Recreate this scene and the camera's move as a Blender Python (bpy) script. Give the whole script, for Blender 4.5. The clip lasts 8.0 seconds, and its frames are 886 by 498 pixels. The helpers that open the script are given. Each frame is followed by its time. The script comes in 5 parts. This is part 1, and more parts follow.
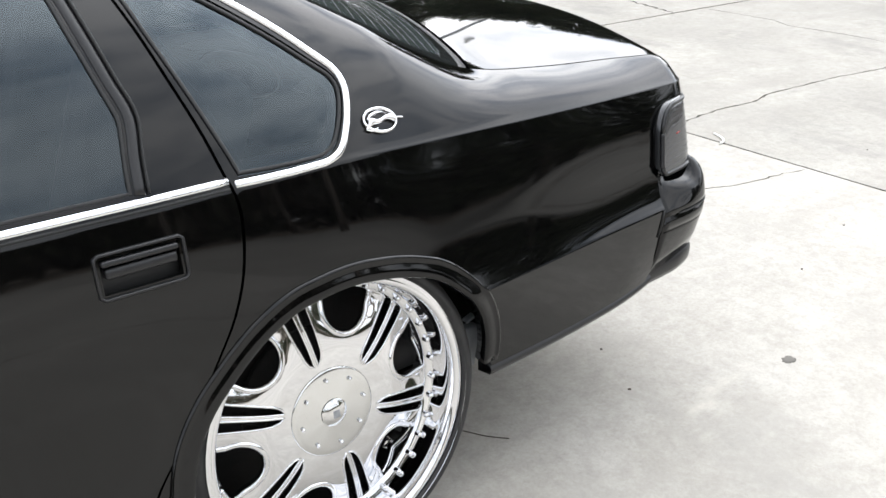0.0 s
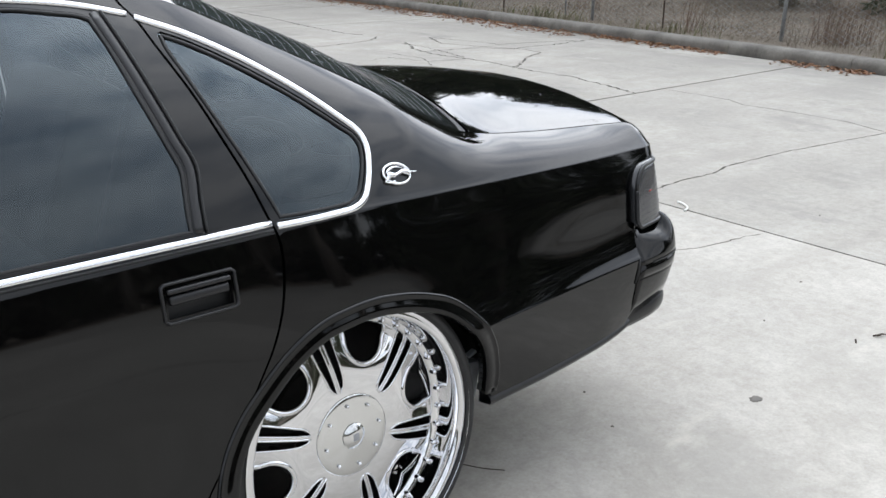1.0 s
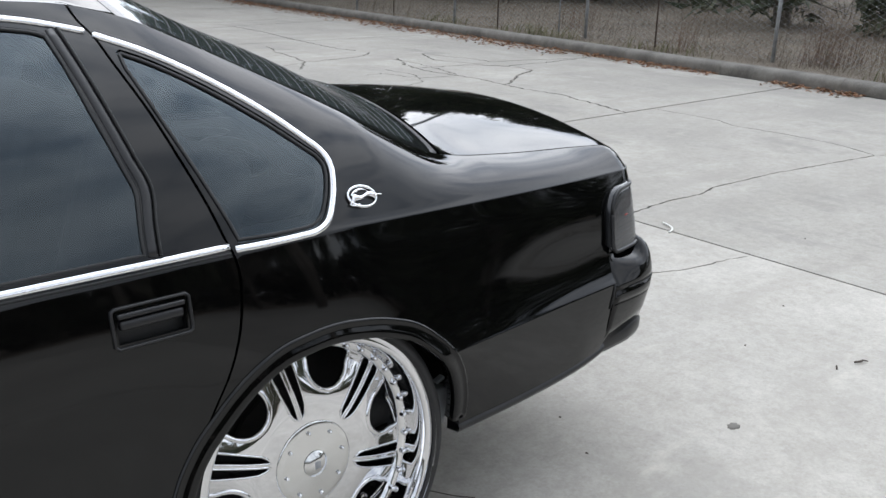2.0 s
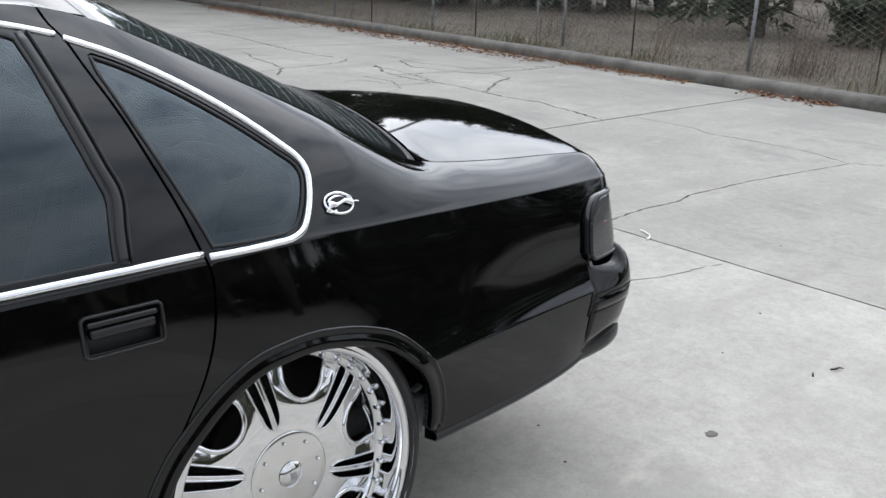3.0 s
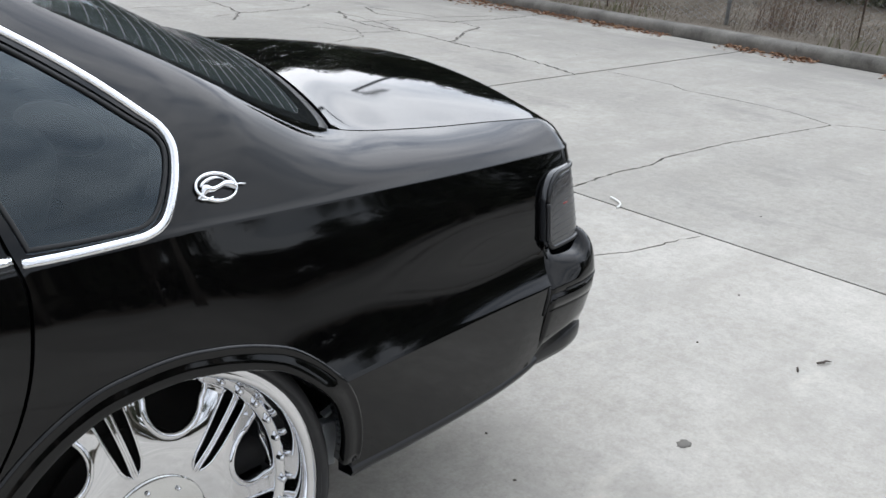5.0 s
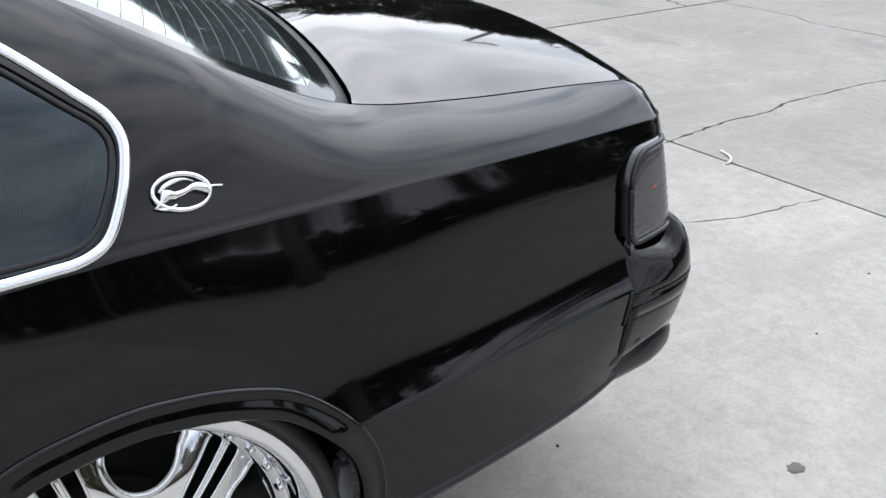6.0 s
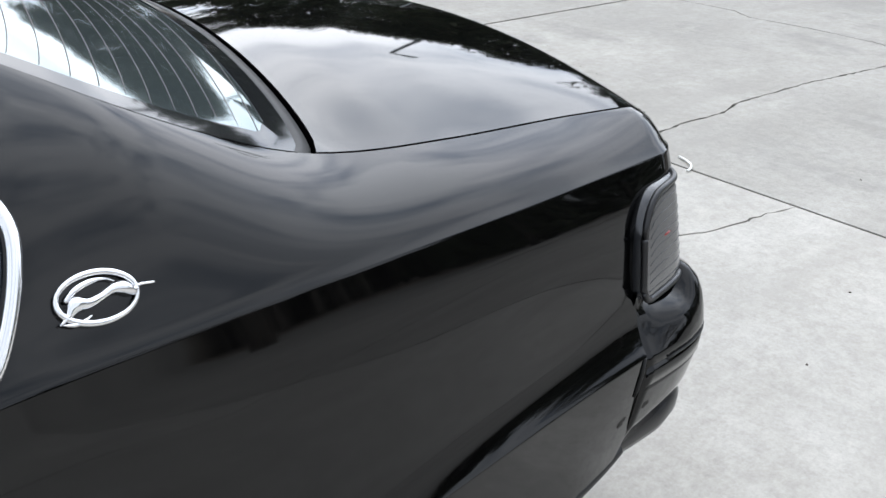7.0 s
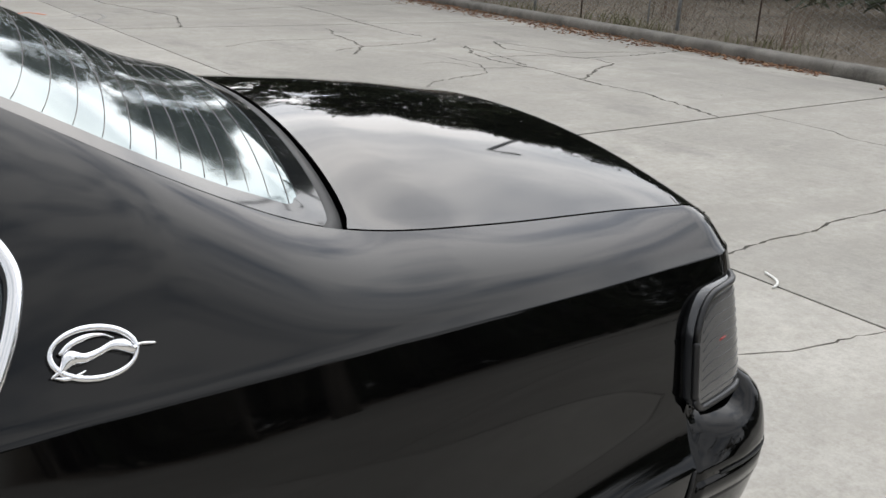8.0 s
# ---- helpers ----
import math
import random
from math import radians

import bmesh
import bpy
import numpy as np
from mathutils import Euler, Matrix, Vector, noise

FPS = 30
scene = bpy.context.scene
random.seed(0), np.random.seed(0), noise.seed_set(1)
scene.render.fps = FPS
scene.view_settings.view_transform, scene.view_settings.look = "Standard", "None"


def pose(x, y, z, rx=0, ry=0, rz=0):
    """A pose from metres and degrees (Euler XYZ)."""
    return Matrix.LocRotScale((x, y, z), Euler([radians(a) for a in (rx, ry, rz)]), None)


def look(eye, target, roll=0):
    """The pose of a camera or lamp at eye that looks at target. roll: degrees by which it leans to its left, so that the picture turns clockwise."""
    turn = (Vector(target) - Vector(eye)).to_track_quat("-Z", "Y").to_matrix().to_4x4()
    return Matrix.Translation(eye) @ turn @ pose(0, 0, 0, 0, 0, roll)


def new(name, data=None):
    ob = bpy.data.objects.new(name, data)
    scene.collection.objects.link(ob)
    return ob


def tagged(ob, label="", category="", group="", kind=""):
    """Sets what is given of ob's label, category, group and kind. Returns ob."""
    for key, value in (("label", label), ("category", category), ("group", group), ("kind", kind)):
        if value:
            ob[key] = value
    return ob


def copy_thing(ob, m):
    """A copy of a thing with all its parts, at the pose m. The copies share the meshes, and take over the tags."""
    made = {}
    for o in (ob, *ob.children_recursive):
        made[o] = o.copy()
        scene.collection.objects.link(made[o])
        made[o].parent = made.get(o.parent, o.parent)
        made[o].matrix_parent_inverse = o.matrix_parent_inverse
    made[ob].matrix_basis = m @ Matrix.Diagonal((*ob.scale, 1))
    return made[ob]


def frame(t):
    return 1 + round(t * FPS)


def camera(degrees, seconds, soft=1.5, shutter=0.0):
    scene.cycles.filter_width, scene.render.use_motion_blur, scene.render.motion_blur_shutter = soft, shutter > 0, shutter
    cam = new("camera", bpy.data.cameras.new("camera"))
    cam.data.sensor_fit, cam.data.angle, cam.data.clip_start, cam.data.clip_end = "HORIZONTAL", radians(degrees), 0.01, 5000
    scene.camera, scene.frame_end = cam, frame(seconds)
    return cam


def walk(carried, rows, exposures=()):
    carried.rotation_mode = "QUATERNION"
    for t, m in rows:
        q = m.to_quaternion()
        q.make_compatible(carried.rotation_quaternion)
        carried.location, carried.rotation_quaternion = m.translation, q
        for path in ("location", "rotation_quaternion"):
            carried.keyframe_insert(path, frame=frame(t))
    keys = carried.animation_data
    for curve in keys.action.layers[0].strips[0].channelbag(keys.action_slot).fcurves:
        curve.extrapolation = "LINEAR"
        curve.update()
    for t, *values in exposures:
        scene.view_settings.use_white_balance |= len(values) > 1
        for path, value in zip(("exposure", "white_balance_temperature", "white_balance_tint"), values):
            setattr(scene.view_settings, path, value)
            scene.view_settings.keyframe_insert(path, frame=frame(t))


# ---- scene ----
cam = camera(52.4, 8.0)
PATH = [
    (0, (-0.914, -1.341, 1.562), (0.267, 0.048, 0.739), 0.5),
    (0.5, (-1.137, -1.412, 1.548), (0.095, -0.029, 0.792), 0.4),
    (1, (-1.176, -1.487, 1.575), (0.104, -0.098, 0.917), 0.9),
    (1.5, (-1.119, -1.499, 1.585), (0.16, -0.098, 0.95), 1.4),
    (3, (-1.079, -1.482, 1.579), (0.256, -0.123, 0.969), 2.2),
    (3.5, (-1.043, -1.467, 1.573), (0.291, -0.109, 0.959), 2.2),
    (4, (-0.927, -1.465, 1.565), (0.408, -0.099, 0.971), 2.5),
    (4.5, (-0.792, -1.396, 1.545), (0.573, -0.087, 0.895), 2.0),
    (4.7, (-0.748, -1.326, 1.532), (0.626, -0.048, 0.842), 2.9),
    (5.8, (-0.356, -1.020, 1.515), (0.837, 0.376, 0.723), 2.3),
    (6, (-0.280, -0.988, 1.503), (0.866, 0.410, 0.648), 1.4),
    (6.5, (-0.170, -0.833, 1.495), (1.057, 0.467, 0.599), 2.6),
    (7, (-0.131, -0.663, 1.484), (1.130, 0.623, 0.613), 2.3),
    (7.5, (-0.073, -0.621, 1.454), (1.144, 0.746, 0.648), 2.8),
    (8, (-0.048, -0.703, 1.439), (1.109, 0.790, 0.784), 2.9),
]
LOOKS = [(0, 0.52, 6620, 10), (0.5, 0.34, 6480, 10), (1, 0.08, 6400, 10), (1.5, -0.08, 6340, 10), (3, -0.13, 6330, 10), (4.5, -0.13, 6330, 10), (6, -0.02, 6250, 10), (6.5, 0.30, 6260, 10),
         (7, 0.07, 6250, 10), (7.5, -0.23, 6480, 10), (8, -0.32, 6750, 10)]
walk(cam, [(t, look(eye, target, roll)) for t, eye, target, roll in PATH], LOOKS)
# ---- sky and sun: a bright overcast afternoon ----
world = bpy.data.worlds.new("world")
scene.world = world
world.use_nodes = True
wn, wl = world.node_tree.nodes, world.node_tree.links
sky = wn.new("ShaderNodeTexSky")
sky.sky_type, sky.sun_disc = "NISHITA", False
sky.sun_elevation, sky.sun_rotation = radians(35), radians(38)
sky_gain = wn.new("ShaderNodeVectorMath")
sky_gain.operation = "SCALE"
sky_gain.inputs["Scale"].default_value = 0.10
wl.new(sky.outputs[0], sky_gain.inputs[0])
w_co = wn.new("ShaderNodeTexCoord")
w_map = wn.new("ShaderNodeMapping")
w_map.inputs["Scale"].default_value = (1.0, 1.0, 3.4)
wl.new(w_co.outputs["Generated"], w_map.inputs[0])
w_noise = wn.new("ShaderNodeTexNoise")
w_noise.inputs["Scale"].default_value = 3.7
w_noise.inputs["Detail"].default_value = 10
w_noise.inputs["Roughness"].default_value = 0.56
w_noise.inputs["Distortion"].default_value = 0.15
wl.new(w_map.outputs[0], w_noise.inputs["Vector"])
w_ramp = wn.new("ShaderNodeValToRGB")
w_ramp.color_ramp.elements[0].position, w_ramp.color_ramp.elements[0].color = 0.33, (0.43, 0.492, 0.585, 1)
w_ramp.color_ramp.elements[1].position, w_ramp.color_ramp.elements[1].color = 0.585, (1.05, 1.08, 1.125, 1)
wl.new(w_noise.outputs["Fac"], w_ramp.inputs[0])
w_mix = wn.new("ShaderNodeMix")
w_mix.data_type = "RGBA"
w_mix.inputs["Factor"].default_value = 0.86
wl.new(sky_gain.outputs[0], w_mix.inputs["A"])
wl.new(w_ramp.outputs[0], w_mix.inputs["B"])
# the cloud is thinner and brighter towards the veiled sun
SUN_WAY = Vector((0.51, 0.64, 0.575)).normalized()
w_dot = wn.new("ShaderNodeVectorMath")
w_dot.operation = "DOT_PRODUCT"
wl.new(w_co.outputs["Generated"], w_dot.inputs[0])
w_dot.inputs[1].default_value = SUN_WAY
w_glow = wn.new("ShaderNodeMapRange")
w_glow.interpolation_type = "SMOOTHSTEP"
w_glow.inputs["From Min"].default_value, w_glow.inputs["From Max"].default_value = 0.1, 1.0
w_glow.inputs["To Min"].default_value, w_glow.inputs["To Max"].default_value = 0.90, 2.75
wl.new(w_dot.outputs["Value"], w_glow.inputs["Value"])
w_gain = wn.new("ShaderNodeVectorMath")
w_gain.operation = "SCALE"
wl.new(w_mix.outputs["Result"], w_gain.inputs[0])
wl.new(w_glow.outputs[0], w_gain.inputs["Scale"])
wl.new(w_gain.outputs[0], wn["Background"].inputs["Color"])
wn["Background"].inputs["Strength"].default_value = 1.47
sun = new("sun", bpy.data.lights.new("sun", "SUN"))
sun.data.energy, sun.data.angle, sun.data.color = 0.55, radians(85), (1, 0.96, 0.9)
sun.matrix_world = look(SUN_WAY * 20, (0, 0, 0))


# ---- materials ----
def material(name, base, rough=0.5, metal=0.0, **extra):
    m = bpy.data.materials.new(name)
    m.use_nodes = True
    b = m.node_tree.nodes["Principled BSDF"]
    b.inputs["Base Color"].default_value = (*base, 1)
    b.inputs["Roughness"].default_value = rough
    b.inputs["Metallic"].default_value = metal
    for key, value in extra.items():
        b.inputs[key.replace("_", " ")].default_value = value
    return m


def noise_node(m, scale, detail=6, rough=0.6, space="Object", stretch=None):
    n, l = m.node_tree.nodes, m.node_tree.links
    co = n.new("ShaderNodeTexCoord")
    out = co.outputs[space]
    if stretch:
        mp = n.new("ShaderNodeMapping")
        mp.inputs["Scale"].default_value = stretch
        l.new(out, mp.inputs[0])
        out = mp.outputs[0]
    t = n.new("ShaderNodeTexNoise")
    t.inputs["Scale"].default_value, t.inputs["Detail"].default_value, t.inputs["Roughness"].default_value = scale, detail, rough
    l.new(out, t.inputs["Vector"])
    return t.outputs["Fac"]


def ramp(m, fac, stops):
    r = m.node_tree.nodes.new("ShaderNodeValToRGB")
    while len(r.color_ramp.elements) < len(stops):
        r.color_ramp.elements.new(0.5)
    for e, (p, c) in zip(r.color_ramp.elements, stops):
        e.position, e.color = p, (*c, 1) if len(c) == 3 else c
    m.node_tree.links.new(fac, r.inputs[0])
    return r.outputs[0]


def blend(m, fac, a, b, mode="MIX"):
    x = m.node_tree.nodes.new("ShaderNodeMix")
    x.data_type, x.blend_type = "RGBA", mode
    for key, v in (("Factor", fac), ("A", a), ("B", b)):
        if isinstance(v, bpy.types.NodeSocket):
            m.node_tree.links.new(v, x.inputs[key])
        else:
            x.inputs[key].default_value = v if key == "Factor" else (*v, 1)
    return x.outputs["Result"]


def to(m, out, socket):
    m.node_tree.links.new(out, m.node_tree.nodes["Principled BSDF"].inputs[socket])


def bump(m, fac, strength, distance=0.01, after=None):
    b = m.node_tree.nodes.new("ShaderNodeBump")
    b.inputs["Strength"].default_value, b.inputs["Distance"].default_value = strength, distance
    m.node_tree.links.new(fac, b.inputs["Height"])
    if after:
        m.node_tree.links.new(after, b.inputs["Normal"])
    to(m, b.outputs[0], "Normal")
    return b.outputs[0]


def span(m, fac, lo, hi):
    r = m.node_tree.nodes.new("ShaderNodeMapRange")
    r.inputs["To Min"].default_value, r.inputs["To Max"].default_value = lo, hi
    m.node_tree.links.new(fac, r.inputs["Value"])
    return r.outputs[0]


# black car paint: clear coat over black, with a little orange peel and dust
PAINT = material("black_paint", (0.004, 0.004, 0.0045), 0.4, Specular_IOR_Level=0.0, Coat_Weight=1.0, Coat_Roughness=0.03, Coat_IOR=1.45)
to(PAINT, ramp(PAINT, noise_node(PAINT, 2.2, 8, 0.65), [(0.35, (0.0010, 0.0010, 0.0012)), (0.75, (0.0026, 0.0025, 0.0024))]), "Base Color")
to(PAINT, span(PAINT, noise_node(PAINT, 5, 6), 0.02, 0.06), "Coat Roughness")
TRIM = material("black_plastic_trim", (0.010, 0.010, 0.011), 0.30)
bump(TRIM, noise_node(TRIM, 400, 2), 0.06, 0.002)
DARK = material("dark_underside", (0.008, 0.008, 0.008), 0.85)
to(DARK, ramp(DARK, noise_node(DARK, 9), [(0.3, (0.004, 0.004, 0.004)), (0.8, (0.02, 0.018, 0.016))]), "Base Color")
RUBBER = material("tyre_rubber", (0.016, 0.016, 0.017), 0.62)
to(RUBBER, ramp(RUBBER, noise_node(RUBBER, 14), [(0.3, (0.010, 0.010, 0.011)), (0.8, (0.032, 0.031, 0.030))]), "Base Color")
SEAL = material("rubber_seal", (0.006, 0.006, 0.006), 0.55)
CHROME = material("chrome", (0.77, 0.77, 0.78), 0.05, 1.0)
to(CHROME, span(CHROME, noise_node(CHROME, 30, 8, 0.7), 0.015, 0.05), "Roughness")
BRIGHT = material("polished_trim", (0.86, 0.86, 0.87), 0.16, 1.0)
DULL = material("brushed_cap", (0.73, 0.73, 0.72), 0.12, 1.0)
to(DULL, span(DULL, noise_node(DULL, 40, 6), 0.06, 0.16), "Roughness")
LENS = material("smoked_lens", (0.030, 0.031, 0.034), 0.22, Coat_Weight=0.6, Coat_Roughness=0.06)
LENS_RIB = material("smoked_lens_rib", (0.028, 0.029, 0.032), 0.25)
RED = material("red_reflector", (0.25, 0.012, 0.01), 0.2)
CLOTH = material("grey_upholstery", (0.06, 0.061, 0.064), 0.8)
to(CLOTH, ramp(CLOTH, noise_node(CLOTH, 6, 5), [(0.3, (0.040, 0.041, 0.043)), (0.7, (0.075, 0.076, 0.079))]), "Base Color")
LEATHER = material("dark_leather", (0.018, 0.018, 0.02), 0.28)


def tinted(name, through_it, gloss, ior):
    m = bpy.data.materials.new(name)
    m.use_nodes = True
    n, l = m.node_tree.nodes, m.node_tree.links
    n.remove(n["Principled BSDF"])
    tr, gl, fr, mx = n.new("ShaderNodeBsdfTransparent"), n.new("ShaderNodeBsdfGlossy"), n.new("ShaderNodeFresnel"), n.new("ShaderNodeMixShader")
    tr.inputs[0].default_value = (*through_it, 1)
    gl.inputs["Color"].default_value = (*gloss, 1)
    gl.inputs["Roughness"].default_value = 0.015
    fr.inputs["IOR"].default_value = ior
    l.new(fr.outputs[0], mx.inputs[0])
    l.new(tr.outputs[0], mx.inputs[1])
    l.new(gl.outputs[0], mx.inputs[2])
    l.new(mx.outputs[0], n["Material Output"].inputs["Surface"])
    return m


GLASS = tinted("dark_tinted_glass", (0.25, 0.285, 0.31), (0.80, 0.92, 1.0), 1.70)
FRIT = material("black_glass_border", (0.012, 0.013, 0.014), 0.06)
FILM = material("mirrored_window_film", (0.17, 0.208, 0.213), 0.07, 0.82)
LINE = material("heating_line", (0.10, 0.09, 0.085), 0.5)

# weathered light concrete, and an older, greyer pour of it
def concrete(name, tone, stain, grime=False):
    m = material(name, (0.5, 0.49, 0.46), 0.88)
    big, mid, fine = noise_node(m, 0.45, 6, 0.6), noise_node(m, 3.2, 9, 0.7), noise_node(m, 70, 6, 0.75)
    col = ramp(m, big, [(0.32, tuple(0.76 * t for t in tone)), (0.66, tuple(1.10 * t for t in tone))])
    col = blend(m, ramp(m, mid, [(0.36, (0, 0, 0)), (0.70, (0.8, 0.8, 0.8))]), col, (0.78 * tone[0], 0.77 * tone[1], 0.75 * tone[2]))
    col = blend(m, 0.5, col, ramp(m, fine, [(0.25, (0.62, 0.62, 0.62)), (0.58, (1, 1, 1))]), "MULTIPLY")
    col = blend(m, 0.6, col, ramp(m, noise_node(m, 16, 10, 0.82), [(0.36, (0.70, 0.69, 0.68)), (0.58, (1.05, 1.05, 1.05))]), "MULTIPLY")
    spots = ramp(m, noise_node(m, 1.3, 10, 0.75, stretch=(1, 0.5, 1)), [(0.53, (0, 0, 0)), (0.70, (0.8, 0.8, 0.8))])
    col = blend(m, spots, col, tuple(stain * t for t in tone))
    streak = ramp(m, noise_node(m, 1.0, 8, 0.62, stretch=(0.32, 1.5, 1)), [(0.52, (0, 0, 0)), (0.72, (0.85, 0.85, 0.85))])
    col = blend(m, streak, col, (0.66 * tone[0], 0.65 * tone[1], 0.64 * tone[2]))
    pale = ramp(m, noise_node(m, 2.3, 9, 0.7, stretch=(0.5, 1.3, 1)), [(0.60, (0, 0, 0)), (0.76, (0.7, 0.7, 0.7))])
    col = blend(m, pale, col, (1.16 * tone[0], 1.15 * tone[1], 1.12 * tone[2]))
    if grime:
        n, l = m.node_tree.nodes, m.node_tree.links
        along = n.new("ShaderNodeVectorMath")
        along.operation = "DOT_PRODUCT"
        along.inputs[1].default_value = (1, -0.145, 0)
        l.new(n.new("ShaderNodeTexCoord").outputs["Object"], along.inputs[0])
        near = n.new("ShaderNodeMapRange")
        near.inputs["From Min"].default_value, near.inputs["From Max"].default_value = 7.9, 9.9
        l.new(along.outputs["Value"], near.inputs["Value"])
        patchy = ramp(m, noise_node(m, 0.9, 9, 0.66, stretch=(1.6, 0.5, 1)), [(0.42, (0, 0, 0)), (0.60, (0.75, 0.75, 0.75))])
        col = blend(m, blend(m, 1.0, near.outputs[0], patchy, "MULTIPLY"), col, tuple(0.52 * t for t in tone))
    speck = ramp(m, noise_node(m, 17, 4, 0.6), [(0.68, (0, 0, 0)), (0.74, (1, 1, 1))])
    col = blend(m, speck, col, tuple(0.72 * t for t in tone))
    info = m.node_tree.nodes.new("ShaderNodeObjectInfo")
    col = blend(m, 0.12, col, ramp(m, info.outputs["Random"], [(0, (0.6, 0.6, 0.6)), (1, (1, 1, 1))]), "MULTIPLY")
    to(m, col, "Base Color")
    bump(m, fine, 0.16, 0.003, bump(m, mid, 0.22, 0.012))
    return m


CONC = concrete("weathered_concrete", (0.474, 0.450, 0.406), 0.66)
CONC_OLD = concrete("older_grey_concrete", (0.408, 0.387, 0.348), 0.52, True)
DIRT = material("dirt_in_joints", (0.05, 0.045, 0.04), 0.95)
to(DIRT, ramp(DIRT, noise_node(DIRT, 25), [(0.3, (0.025, 0.022, 0.019)), (0.75, (0.085, 0.076, 0.065))]), "Base Color")
KERB = material("kerb_concrete", (0.25, 0.24, 0.22), 0.9)
k_col = ramp(KERB, noise_node(KERB, 2.4, 8, 0.7), [(0.3, (0.085, 0.078, 0.068)), (0.72, (0.245, 0.228, 0.202))])
k_col = blend(KERB, 0.6, k_col, ramp(KERB, noise_node(KERB, 60, 4), [(0.3, (0.6, 0.6, 0.6)), (0.6, (1, 1, 1))]), "MULTIPLY")
to(KERB, k_col, "Base Color")
bump(KERB, noise_node(KERB, 45, 5), 0.4, 0.01)
SOIL = material("dry_grass_ground", (0.17, 0.14, 0.10), 0.95)
s_col = ramp(SOIL, noise_node(SOIL, 0.8, 9, 0.7), [(0.3, (0.10, 0.080, 0.060)), (0.5, (0.16, 0.132, 0.10)), (0.72, (0.23, 0.197, 0.152))])
to(SOIL, s_col, "Base Color")
bump(SOIL, noise_node(SOIL, 14, 8, 0.75), 0.9, 0.06)


def blades(name, stops, rough=0.8):
    m = material(name, stops[0], rough)
    g = m.node_tree.nodes.new("ShaderNodeNewGeometry")
    to(m, ramp(m, g.outputs["Random Per Island"], [(i / (len(stops) - 1), c) for i, c in enumerate(stops)]), "Base Color")
    return m


STRAW = blades("dry_straw", [(0.17, 0.142, 0.106), (0.25, 0.212, 0.160), (0.13, 0.107, 0.080), (0.31, 0.265, 0.20)])
WEED = blades("green_weed", [(0.10, 0.105, 0.05), (0.15, 0.145, 0.075), (0.19, 0.17, 0.10)])
RUSSET = blades("russet_stalk", [(0.15, 0.10, 0.072), (0.20, 0.135, 0.10), (0.11, 0.075, 0.055)])
LEAF = blades("fallen_leaf", [(0.20, 0.085, 0.04), (0.29, 0.14, 0.065), (0.13, 0.06, 0.032), (0.34, 0.20, 0.10)], 0.7)
PINE = blades("pine_needles", [(0.034, 0.046, 0.024), (0.055, 0.068, 0.034), (0.075, 0.078, 0.045)])
BRUSH = blades("winter_brush", [(0.075, 0.068, 0.050), (0.12, 0.104, 0.080), (0.085, 0.086, 0.056), (0.15, 0.128, 0.100)])
BARK = material("grey_bark", (0.10, 0.085, 0.07), 0.95)
to(BARK, ramp(BARK, noise_node(BARK, 7, 8, stretch=(1, 1, 0.25)), [(0.3, (0.08, 0.068, 0.056)), (0.75, (0.21, 0.185, 0.155))]), "Base Color")
GALV = material("galvanised_steel", (0.33, 0.34, 0.35), 0.55, 0.35)
to(GALV, ramp(GALV, noise_node(GALV, 12), [(0.3, (0.22, 0.23, 0.24)), (0.75, (0.42, 0.43, 0.44))]), "Base Color")
RUST = material("rusty_steel", (0.06, 0.04, 0.03), 0.85)
STAIN = material("oil_stain", (0.12, 0.11, 0.095), 0.7)
WHITE = material("white_plastic", (0.75, 0.74, 0.70), 0.5)
TWIG = material("dark_twig", (0.06, 0.045, 0.035), 0.85)
ORANGE = material("orange_marking_paint", (0.62, 0.17, 0.06), 0.8)
FADED = material("faded_grey_marking_paint", (0.30, 0.29, 0.27), 0.85)


# ---- building helpers ----
def part(name, bm, mat, parent=None, label="", smooth=True):
    me = bpy.data.meshes.new(name)
    bm.normal_update()
    bm.to_mesh(me)
    bm.free()
    return from_mesh(name, me, mat, parent, label, smooth)


def from_mesh(name, me, mat, parent=None, label="", smooth=True):
    me.materials.append(mat)
    if smooth:
        me.shade_smooth()
    ob = new(name, me)
    if parent:
        ob.parent = parent
    return tagged(ob, label)


def thing(name, label, category, group="", kind="", at=(0, 0, 0)):
    ob = new(name)
    ob.location = at
    ob.empty_display_size = 0.1
    return tagged(ob, label, category, group, kind)


def rounded_box(size, r=0.01, m=None, seg=3):
    bm = bmesh.new()
    bmesh.ops.create_cube(bm, size=1, matrix=Matrix.Diagonal((*size, 1)))
    bmesh.ops.bevel(bm, geom=bm.edges[:], offset=r, segments=seg, affect="EDGES", profile=0.5)
    if m:
        bm.transform(m)
    return bm


def lathe(profile, n, closed=False, start=0.0, stop=2 * math.pi, m=None):
    """Turns (radius, height) points round the y axis: height runs along y."""
    bm = bmesh.new()
    full = abs(stop - start - 2 * math.pi) < 1e-6
    cols = n if full else n + 1
    ring = [[bm.verts.new((r * math.cos(a), h, r * math.sin(a))) for r, h in profile]
            for a in (start + (stop - start) * i / n for i in range(cols))]
    k = len(profile)
    for i in range(n):
        p, q = ring[i], ring[(i + 1) % cols]
        for j in range(k if closed else k - 1):
            bm.faces.new((p[j], q[j], q[(j + 1) % k], p[(j + 1) % k]))
    bmesh.ops.recalc_face_normals(bm, faces=bm.faces[:])
    if m:
        bm.transform(m)
    return bm


